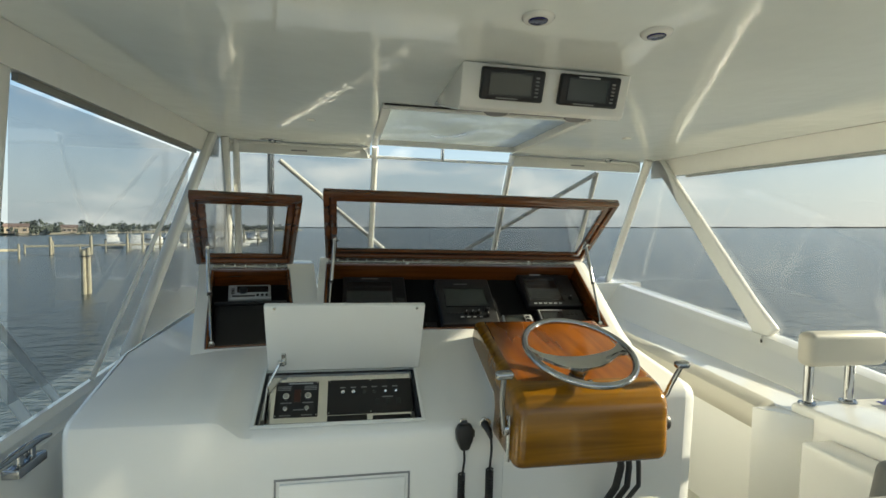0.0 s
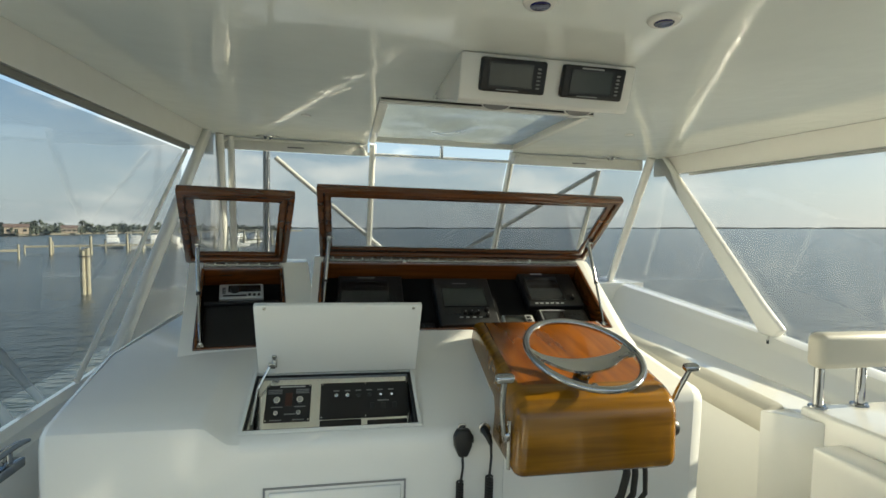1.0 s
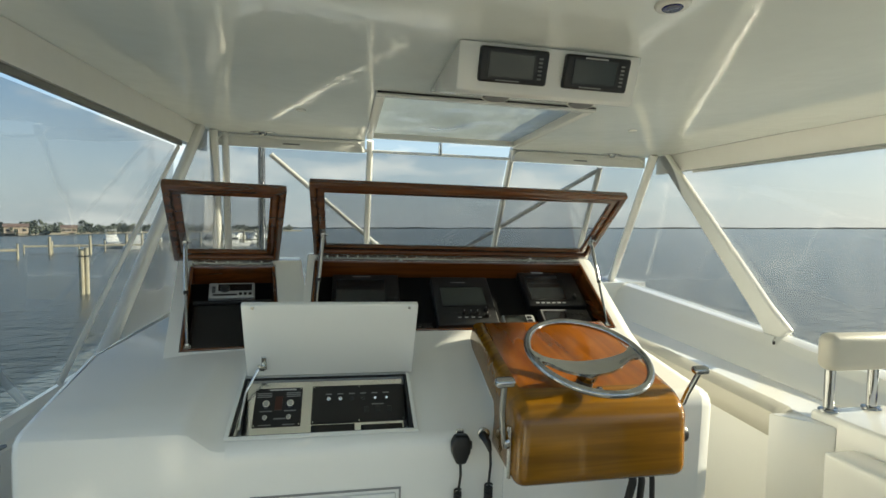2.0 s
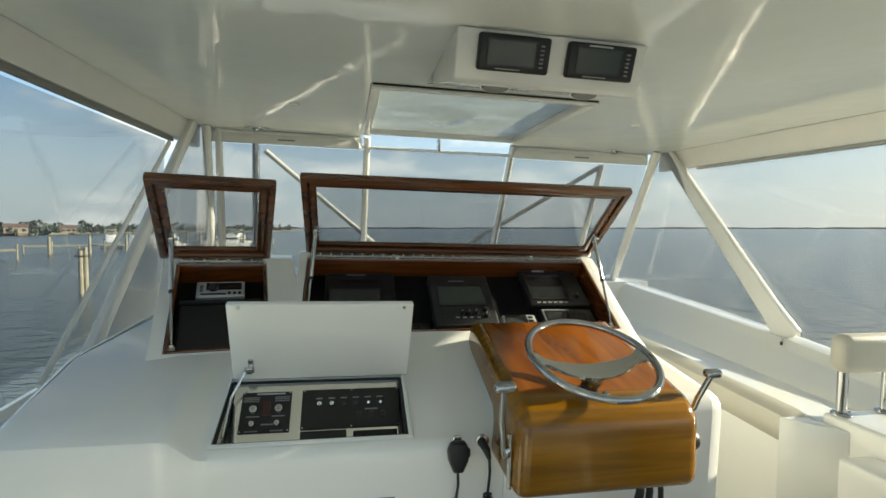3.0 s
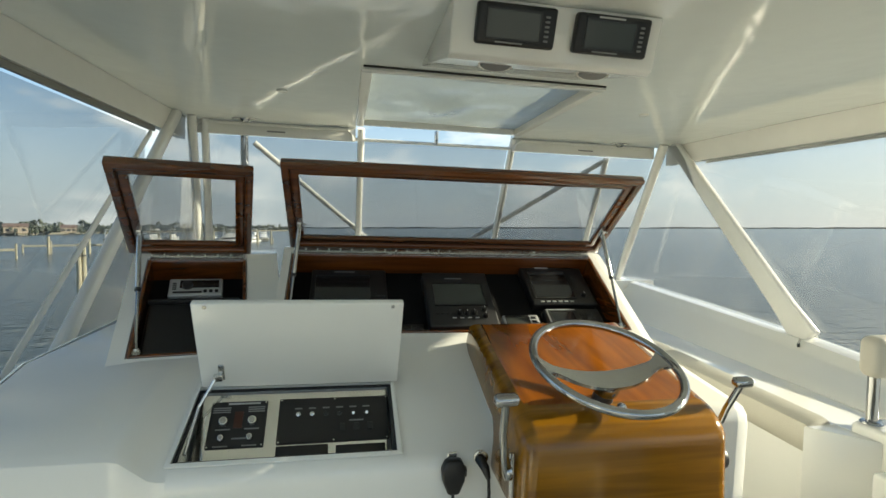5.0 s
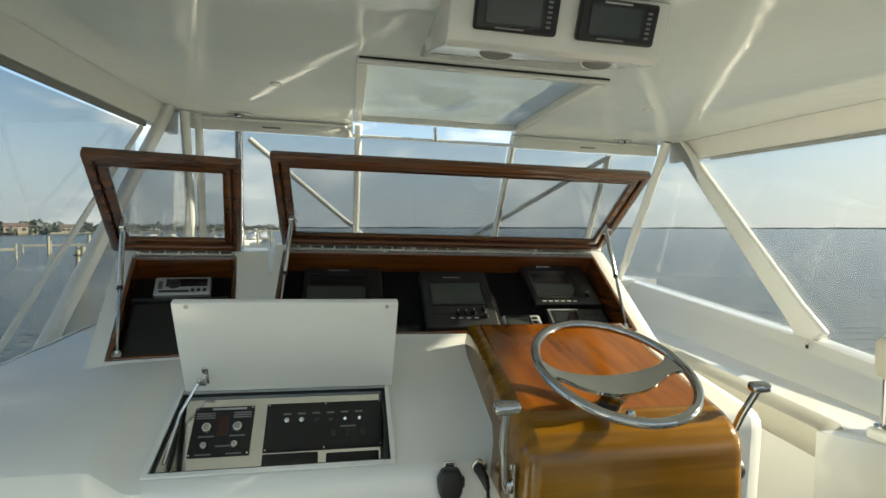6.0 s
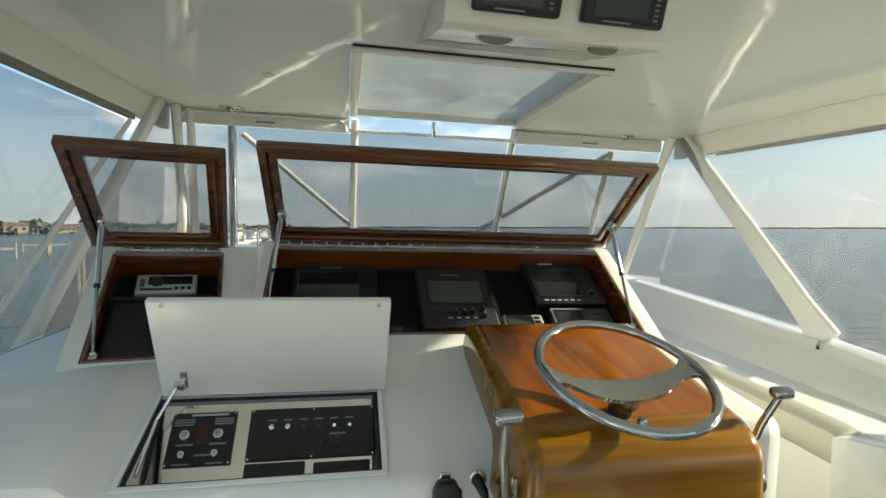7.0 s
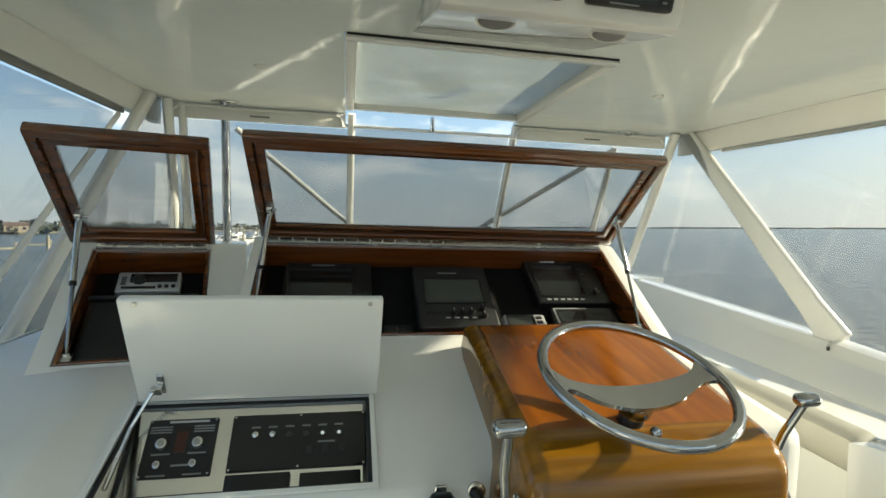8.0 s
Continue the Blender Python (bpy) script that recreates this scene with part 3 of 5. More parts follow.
part("brace", tube([(-0.57, 4.06, 1.965), (0.30, 4.5, 1.255), (0.50, 4.6, 1.09)], 0.020, 12), PAINT, support)
part("brace", tube([(2.10, 4.06, 1.97), (1.08, 4.5, 1.285), (0.85, 4.6, 1.12)], 0.020, 12), PAINT, support)
part("cross_bar", tube([(0.13, 4.03, 2.025), (1.31, 4.03, 2.025)], 0.012, 12), PAINT, support)
part("stub", tube([(0.725, 4.03, 2.02), (0.725, 4.03, 2.12)], 0.016, 12), CHROME, support)
part("rear_post", bevel(loft([[(-1.215, y - 0.085, z), (-1.155, y - 0.085, z), (-1.155, y, z), (-1.215, y, z)] for y, z in ((1.80, 0.75), (1.945, 2.09))]), 0.012, 2), PAINT, support)
part("curtain_brace", tube([(-1.35, 1.85, 1.37), (-1.35, 2.181, 1.017), (-1.35, 2.578, 0.596), (-1.35, 2.95, 0.20)], 0.017, 12), PAINT, support)
part("curtain_brace", tube([(-1.35, 1.88, 1.19), (-1.35, 2.179, 0.808), (-1.35, 2.368, 0.565), (-1.35, 2.65, 0.20)], 0.022, 12), PAINT, support)
part("starboard_brace", tube([(2.75, 2.05, 0.86), (2.78, 1.20, 1.45)], 0.04, 12), PAINT, support)

# the clear curtains
for name, quad, bulge in (
        ("window_1", ((-1.19, 1.95, 0.80), (-1.10, 3.45, 0.86), (-1.06, 3.50, 1.91), (-1.18, 1.95, 1.91)), 0.01),
        ("window_2", ((2.74, 1.0, 0.66), (2.72, 2.7, 0.82), (2.62, 3.76, 1.95), (2.98, 1.0, 1.95)), 0.0),
        ("window_3", ((2.68, 2.72, 0.83), (2.56, 4.5, 1.0), (2.53, 3.98, 2.09), (2.58, 3.82, 2.09)), 0.0),
        ("window_7", ((-1.05, 2.64, 0.83), (-0.95, 4.21, 0.90), (-0.93, 3.98, 2.09), (-1.0, 3.84, 2.09)), 0.0),
        ("window_4", ((-0.96, 4.24, 0.9), (0.15, 4.62, 0.9), (0.15, 4.02, 2.0), (-0.96, 4.02, 2.0)), 0.0),
        ("window_6", ((0.18, 4.62, 0.9), (1.28, 4.62, 0.9), (1.28, 4.03, 2.015), (0.18, 4.03, 2.015)), 0.0),
        ("window_5", ((1.31, 4.62, 0.9), (2.54, 4.56, 0.9), (2.52, 4.02, 2.0), (1.31, 4.02, 2.0)), 0.0)):
    ob = fixed(name, sheet(quad, 0.002, nx=6, ny=6, sag=bulge), SUNLIT_VINYL if name == "window_7" else VINYL, "clear slightly hazy vinyl curtain of the flybridge enclosure", "window")
    ob.visible_shadow = False


# ---- coamings ----
def starboard_section(y, xr, zr):
    seam = (2.36, 0.640 + 0.04 * (y - 2.2))
    return [(xr + 0.22, y, -0.08), (xr + 0.22, y, zr - 0.06), (xr + 0.17, y, zr + 0.015), (xr + 0.10, y, zr + 0.03), (xr + 0.03, y, zr + 0.012), (xr, y, zr - 0.03),
            (xr - 0.02, y, zr - 0.045), (seam[0] + 0.05, y, seam[1] + 0.03), (seam[0], y, seam[1] - 0.008), (seam[0], y, -0.08)]


fixed("wall_starboard_coaming", loft([starboard_section(y, x, z) for y, x, z in ((-2.2, 2.75, 0.50), (1.0, 2.66, 0.63), (1.95, 2.60, 0.715), (2.70, 2.60, 0.80), (3.5, 2.60, 0.868), (4.2, 2.55, 0.935), (4.7, 2.50, 0.985))]),
      GELCOAT, "white moulded starboard coaming with a rolled top rail", "coaming")


def port_section(y, x, z):
    return [(x - 0.06, y, -0.08), (x - 0.068, y, z - 0.14), (x - 0.066, y, z - 0.03), (x - 0.052, y, z - 0.006), (x - 0.025, y, z), (x, y, z - 0.02), (x + 0.008, y, z - 0.055), (x + 0.03, y, z - 0.065), (x + 0.10, y, -0.08)]


fixed("wall_port_coaming", loft([port_section(y, x, z) for y, x, z in ((-2.2, -1.18, 0.66), (0.9, -1.06, 0.735), (1.68, -1.04, 0.768), (2.55, -1.04, 0.803), (3.3, -0.98, 0.85), (4.3, -0.90, 0.90))]),
      GELCOAT, "white moulded port coaming with a rolled top rail", "coaming")
fixed("wall_fore_coaming", loft([[(x, 4.95, -0.08), (x, 4.95, 0.85), (x, 4.70, z), (x, 4.35, z), (x, 4.30, -0.08)] for x, z in ((-1.15, 0.90), (0.8, 0.93), (2.8, 0.985))]), GELCOAT,
      "white forward coaming under the windscreen", "coaming")
for base in ((-1.055, 2.62, 0.79), (2.60, 2.70, 0.795)):
    t = thing("rail_snap_fitting", "small dark metal fitting on the coaming rail", "fitting", base)
    part("pad", block(base[0] - 0.004, base[0] + 0.004, base[1] - 0.007, base[1] + 0.007, base[2] - 0.02, base[2] + 0.006, 0.002), BLACK, t)
    part("pin", tube([(base[0], base[1], base[2]), (base[0], base[1] - 0.01, base[2] + 0.03)], 0.006, 8), STEEL, t)
# ---- the helm console ----
SLOPE = -54.0                         # the slanting instrument face
TRAY = -66.7                          # the slanting lower face
BX0, BX1 = -0.135, 1.164
TX0, TX1, TRAY_H = -0.319, 0.223, 0.276
FOOT, TOP_LONG, TOP_SMALL = -0.004, 0.441, 0.472   # the recesses along the slope
SEAT = Matrix(pose(0, 2.081, 1.0215, SLOPE, 0, 0))


def up(z, y=0.0):
    """A point of the slanting face, as (y, z) of the boat: z along the slope, y into the console."""
    p = SEAT @ Vector((0, y, z))
    return (p.y, p.z)


def recess(top):
    return [up(FOOT), up(FOOT, 0.15), up(top, 0.15), up(top)]


def console_outline(box, tray, raised):
    front = [(1.598, 0.0), (1.584, 0.755), (1.586, 0.778), (1.595, 0.796), (1.6104, 0.806)]
    if raised:
        front = [(1.60, 0.0), (1.575, 0.855), (1.580, 0.883), (1.595, 0.90), (1.615, 0.907)]
    if tray:
        m = pose(0, 1.6104, 0.806, TRAY)
        q = [m @ Vector(p) for p in ((0, 0, 0.008), (0, 0.112, 0.008), (0, 0.112, TRAY_H), (0, 0, TRAY_H))]
        front += [(p.y, p.z) for p in q]
    low = [] if raised else [(1.88, 0.918)]
    low += [(1.98, 0.962), (2.005, 0.979)]
    face = [up(-0.03)]
    if box:
        face += recess(TOP_LONG)
    face += [up(TOP_LONG + 0.025), up(TOP_LONG + 0.045, 0.012), (2.54, 1.30), (2.95, 1.27), (3.0, 1.22), (3.02, 0.0)]
    return front + low + face


bm = bmesh.new()
cuts = [-0.165, BX0, TX1, 0.50, BX1, 1.19]
for a, b in zip(cuts, cuts[1:]):
    c = (a + b) / 2
    prism(console_outline(BX0 < c < BX1, c < TX1, c > 0.5), a, b, bm=bm)
# the low dash to port of the long box
prism([p for p in console_outline(False, True, False) if p[0] < 1.99] + [(2.10, 0.975), (3.0, 0.985), (3.02, 0.0)], TX0, -0.165, bm=bm)
# the rounded starboard end, and the higher port wing that falls into the scoop round the tray
raised = console_outline(False, False, True)
join(bm, loft([[(x, y if y > 2.9 else y + d, z - (d if z > 0.5 else 0)) for y, z in raised] for x, d in ((1.19, 0.0), (1.218, 0.004), (1.234, 0.012), (1.240, 0.026))]))
wing = [(1.600, 0.0), (1.578, 0.812), (1.583, 0.843), (1.602, 0.862), (1.70, 0.892), (1.99, 0.966), (3.0, 0.985), (3.02, 0.0)]
scoop = [(1.598, 0.0), (1.584, 0.755), (1.589, 0.785), (1.6104, 0.806), (1.74, 0.860), (1.99, 0.966), (3.0, 0.985), (3.02, 0.0)]
ease = lambda k: [(p[0] * (1 - k) + q[0] * k, p[1] * (1 - k) + q[1] * k) for p, q in zip(wing, scoop)]
join(bm, loft([[(x, y, z) for y, z in ease(k)] for x, k in ((-0.820, 0.0), (-0.440, 0.0), (-0.415, 0.08), (-0.385, 0.5), (-0.355, 0.92), (-0.335, 1.0), (TX0, 1.0))]))
join(bm, loft([[(x - 0.03 * max(0.0, y - 1.75), y if y > 2.9 else y + d, z - (d if z > 0.5 else 0)) for y, z in wing] for x, d in ((-0.820, 0.0), (-0.832, 0.003), (-0.840, 0.009), (-0.844, 0.022))]))
# the radio housing stands turned towards the helm
TURNED = Matrix.Translation((-0.565, 1.992, -0.047)) @ Matrix.Rotation(radians(11.1), 4, "Z") @ Matrix.Translation((0, -2.081, 0))
for a, b, notch in ((-0.045, 0.0, False), (0.0, 0.341, True), (0.341, 0.455, False)):
    shape = [up(-0.055)] + (recess(TOP_SMALL) if notch else []) + [up(TOP_SMALL + 0.025), up(TOP_SMALL + 0.045, 0.012), (2.60, 1.325), (2.85, 1.30), (2.87, 0.85), (2.08, 0.85)]
    prism(shape, a, b, bm=bm, m=TURNED)
console = tagged(fixed("helm_console", bm, GELCOAT, "white glossy moulded helm console with instrument recesses", "console", "structure"))
# locker door low on the front
door = part("locker_door", block(-0.235, 0.165, 1.578, 1.594, 0.20, 0.636, 0.006, 2), GELCOAT, console, "white flush locker door")
part("door_seam", frame_on(pose(-0.25, 1.5875, 0.185), 0.43, 0.466, 0.006, 0.004), PRINT_DIM, console)


# ---- instrument boxes with their hinged teak lids ----
def face(x):
    return Matrix.Translation((x, 0, 0)) @ SEAT


def teak_box(turn, x0, x1, top, lid_x0, lid_x1, lean, lid_h, stay, label, lid_left_strut, lid_right_strut):
    """stay: where the strut brackets sit on the lid, from its side and from its hinge."""
    m = turn @ face(x0)
    t = thing("instrument_box", label, "instrument box", tuple(m.translation), "instrument boxes")
    w = x1 - x0
    h, deep = top - FOOT - 0.008, 0.15
    m2 = m @ Matrix.Translation((0, 0.002, FOOT))
    th = 0.014
    e = 0.003
    part("side_lining", block(e, th, -0.004, deep - e, e, h - e, 0.002, 1, m=m2), TEAK_SIDE, t)
    part("side_lining", block(w - th, w - e, -0.004, deep - e, e, h - e, 0.002, 1, m=m2), TEAK_SIDE, t)
    part("top_lining", block(th, w - th, -0.004, deep - e, h - th, h - e, 0.002, 1, m=m2), TEAK, t)
    part("bottom_lining", block(th, w - th, -0.004, deep - e, e, th, 0.002, 1, m=m2), TEAK, t)
    part("panel", block(th, w - th, 0.088, 0.105, th, h - th, 0.001, 1, m=m2), FELT, t, "matt black instrument panel")
    # piano hinge along the top
    part("piano_hinge_leaf", block(0.01, w - 0.01, -0.010, -0.004, h - 0.004, h + 0.030, m=m2), STEEL, t, "bright steel piano hinge")
    n = int(w / 0.045)
    for k in range(n):
        a = 0.012 + (w - 0.024) * k / n
        part("hinge_knuckle", tube([on(m2, a + 0.001, -0.014, h + 0.018), on(m2, a + (w - 0.024) / n - 0.004, -0.014, h + 0.018)], 0.0095, 8), STEEL, t)
    # the lid stands open, leaning out over the box
    hinge = Vector((0, *up(top + 0.022, -0.016)))
    lm = turn @ Matrix.Translation((lid_x0, hinge.y, hinge.z)) @ pose(0, 0, 0, lean) @ Matrix.Translation((0, 0.010, 0.010))
    lw, bar, rim = lid_x1 - lid_x0, 0.027, 0.056
    lid = part("lid", frame_on(lm, lw, lid_h, bar, 0.032, 0.006), TEAK, t, "varnished teak lid frame propped open")
    part("inner_frame", frame_on(lm @ Matrix.Translation((bar + 0.003, -0.003, bar + 0.003)), lw - 2 * bar - 0.006, lid_h - 2 * bar - 0.006, rim - bar - 0.003, 0.020, 0.003), TEAK, lid)
    part("backing_strip", frame_on(lm @ Matrix.Translation((bar - 0.001, -0.002, bar - 0.001)), lw - 2 * bar + 0.002, lid_h - 2 * bar + 0.002, 0.012, 0.006), TEAK, lid)
    part("pane", block(rim - 0.004, lw - rim + 0.004, -0.012, -0.008, rim - 0.004, lid_h - rim + 0.004, m=lm), GLASS, lid, "clear acrylic pane").visible_shadow = False
    for side, use in ((0, lid_left_strut), (1, lid_right_strut)):
        if not use:
            continue
        sx = (stay[0], lw - stay[0])[side]
        bx = (0.022, w - 0.022)[side]
        a, b = on(lm, sx, -0.040, stay[1] - 0.012), on(m2, bx, 0.012, 0.044)
        mid = a.lerp(b, 0.50)
        s = part("gas_strut", tube([a, mid], 0.0080, 12), STEEL, t, "slim steel gas strut")
        part("rod", tube([mid, b], 0.0050, 10), CHROME, s)
        part("collar", tube([mid.lerp(a, 0.02), mid.lerp(b, 0.03)], 0.0092, 12), RUBBER, s)
        part("ball_end", disc(0.011, 0.014, Matrix.Translation(b - Vector((0, 0, 0.007))), 14, edge=0.003), STEEL, s)
        part("ball_plate", block(bx - 0.014, bx + 0.014, 0.006, 0.016, 0.014, 0.040, 0.002, 1, m=m2), STEEL, s)
        part("bracket", block(sx - 0.009, sx + 0.009, -0.046, -0.022, stay[1] - 0.030, stay[1] + 0.012, 0.003, 1, m=lm), STEEL, s)
        part("bracket_pin", disc(0.005, 0.018, lm @ pose(sx + 0.004, -0.036, stay[1] - 0.006, 0, 90, 0), 12, edge=0.001), CHROME, s)
    return t


teak_box(Matrix(), BX0, BX1, TOP_LONG, -0.139, 1.195, 50.2, 0.455, (0.046, 0.160), "long varnished teak instrument box recessed in the console, lid propped open", True, True)
teak_box(TURNED, 0.0, 0.341, TOP_SMALL, -0.058, 0.356, 52.8, 0.474, (0.053, 0.150), "small varnished teak radio box recessed in the console, lid propped open", True, False)


# ---- instruments in the boxes ----
def screen_unit(name, label, category, x, z, w, h, proud, screen, case=CHARCOAL, tilt=0.0, glass=SCREEN, keys=(), marks=(), knobs=()):
    """An instrument on the black panel: case, screen, keys and knobs, given from its lower left corner."""
    m = face(x) @ pose(0, 0.092, z, tilt)
    t = thing(name, label, category, tuple(on(m, w / 2, 0, h / 2)), "helm instruments")
    part("case", block(0, w, -proud, -0.001, 0, h, 0.008, 3, m=m), case, t)
    sx, sz, sw, sh = screen
    part("bezel", frame_on(m @ Matrix.Translation((sx - 0.006, -proud + 0.001, sz - 0.006)), sw + 0.012, sh + 0.012, 0.007, 0.004), BLACK, t)
    part("screen", block(sx, sx + sw, -proud - 0.0015, -proud + 0.002, sz, sz + sh, m=m), glass, t)
    for kx, kz, kw, kh, mat in keys:
        part("key", block(kx, kx + kw, -proud - 0.003, -proud + 0.001, kz, kz + kh, 0.0012, 1, m=m), mat, t)
    for kx, kz, r in knobs:
        kn = part("knob", disc(r, 0.016, m @ pose(kx, -proud, kz, 90), 20, r * 0.85, 0.002), BLACK, t)
        part("pointer", block(kx - 0.001, kx + 0.001, -proud - 0.0175, -proud - 0.015, kz, kz + r * 0.8, m=m), PRINT, kn)
    for kx, kz, kw, kh, mat in marks:
        part("marking", block(kx, kx + kw, -proud - 0.0012, -proud + 0.001, kz, kz + kh, m=m), mat, t)
    return t


screen_unit("radar_display", "large black radar display with a dark screen", "display", -0.054, 0.104, 0.298, 0.298, 0.035, (0.018, 0.035, 0.215, 0.225),
            BLACK, keys=[(0.250 + 0.022 * (k % 2), 0.05 + 0.022 * (k // 2), 0.015, 0.012, CHARCOAL) for k in range(10)],
            marks=[(0.09, 0.278, 0.08, 0.006, PRINT_DIM)])
screen_unit("chart_plotter", "charcoal chart plotter with a grey screen and knobs", "display", 0.392, 0.064, 0.272, 0.306, 0.052, (0.036, 0.114, 0.200, 0.118),
            CHARCOAL, glass=LCD, keys=[(0.030 + 0.020 * k, 0.062, 0.013, 0.008, BLACK) for k in range(4)] + [(0.090 + 0.030 * k, 0.040, 0.016, 0.005, PRINT) for k in range(4)],
            knobs=[(0.120, 0.064, 0.011), (0.150, 0.064, 0.011), (0.180, 0.066, 0.011), (0.222, 0.082, 0.012), (0.222, 0.050, 0.012)],
            marks=[(0.09, 0.262, 0.07, 0.006, PRINT_DIM)])
screen_unit("fishfinder_display", "black fishfinder display with a dark screen", "display", 0.834, 0.185, 0.285, 0.232, 0.045, (0.024, 0.038, 0.172, 0.165),
            BLACK, keys=[(0.034 + 0.026 * k, 0.012, 0.016, 0.007, PRINT) for k in range(6)] + [(0.214, 0.075 + 0.026 * k, 0.014, 0.012, CHARCOAL) for k in range(5)],
            marks=[(0.07, 0.222, 0.06, 0.008, PRINT)], knobs=[(0.236, 0.050, 0.012)])
screen_unit("depth_gauge", "small silver-rimmed depth gauge with a grey screen", "gauge", 0.686, 0.053, 0.148, 0.079, 0.042, (0.014, 0.011, 0.086, 0.056),
            SILVER, glass=LCD, keys=[(0.114, 0.014 + 0.020 * k, 0.020, 0.012, CHARCOAL) for k in range(3)])
screen_unit("autopilot_head", "black autopilot control head with a silver rim", "gauge", 0.866, 0.078, 0.240, 0.086, 0.042, (0.024, 0.016, 0.10, 0.052),
            BLACK, keys=[(0.150 + 0.022 * (k % 3), 0.018 + 0.028 * (k // 3), 0.014, 0.015, CHARCOAL) for k in range(6)], marks=[(0.010, 0.074, 0.125, 0.007, SILVER), (0.010, 0.010, 0.007, 0.072, SILVER)])
screen_unit("switch_panel", "small black keypad panel", "keypad", 0.284, 0.056, 0.092, 0.060, 0.012, (0.006, 0.012, 0.038, 0.038),
            BLACK, keys=[(0.050 + 0.013 * (k % 3), 0.010 + 0.015 * (k // 3), 0.010, 0.010, CHARCOAL) for k in range(9)])


def stereo():
    m = TURNED @ SEAT @ pose(0.076, 0.090, 0.318)
    t = thing("marine_stereo", "silver marine stereo with dials on a black panel", "stereo", tuple(on(m, 0.09, 0, 0.03)), "helm instruments")
    w, h, p = 0.180, 0.092, 0.042
    part("case", block(0, w, -p, -0.001, 0, h, 0.006, 3, m=m), SILVER, t)
    part("display", block(0.036, w - 0.012, -p - 0.0015, -p + 0.002, 0.040, h - 0.012, m=m), SCREEN, t)
    part("slot", block(0.016, 0.110, -p - 0.0015, -p + 0.002, 0.012, 0.021, m=m), BLACK, t)
    dial = part("dial", disc(0.018, 0.014, m @ pose(0.062, -p, 0.050, 90), 24, edge=0.003), CHARCOAL, t)
    part("dial_ring", tube([on(m, 0.062 + 0.019 * math.cos(a * 0.2618), -p - 0.001, 0.050 + 0.019 * math.sin(a * 0.2618)) for a in range(24)], 0.0016, 6, closed=True), CHROME, dial)
    for k in range(3):
        part("button", disc(0.0065, 0.006, m @ pose(0.122 + 0.019 * k, -p, 0.019, 90), 16, edge=0.001), BLACK, t)
    for k in range(4):
        part("key", block(0.012, 0.026, -p - 0.003, -p, 0.030 + 0.010 * k, 0.036 + 0.010 * k, 0.001, 1, m=m), CHARCOAL, t)
    # a black shelf box beneath it
    q = TURNED @ SEAT
    s = thing("stereo_housing", "black plastic housing below the stereo", "housing", tuple(on(q, 0.19, 0.09, 0.15)))
    part("body", block(0.026, 0.315, 0.030, 0.087, 0.030, 0.262, 0.012, 3, m=q), BLACK, s)
    part("lip", block(0.024, 0.317, 0.020, 0.040, 0.262, 0.276, 0.005, 2, m=q), CHARCOAL, s)


stereo()


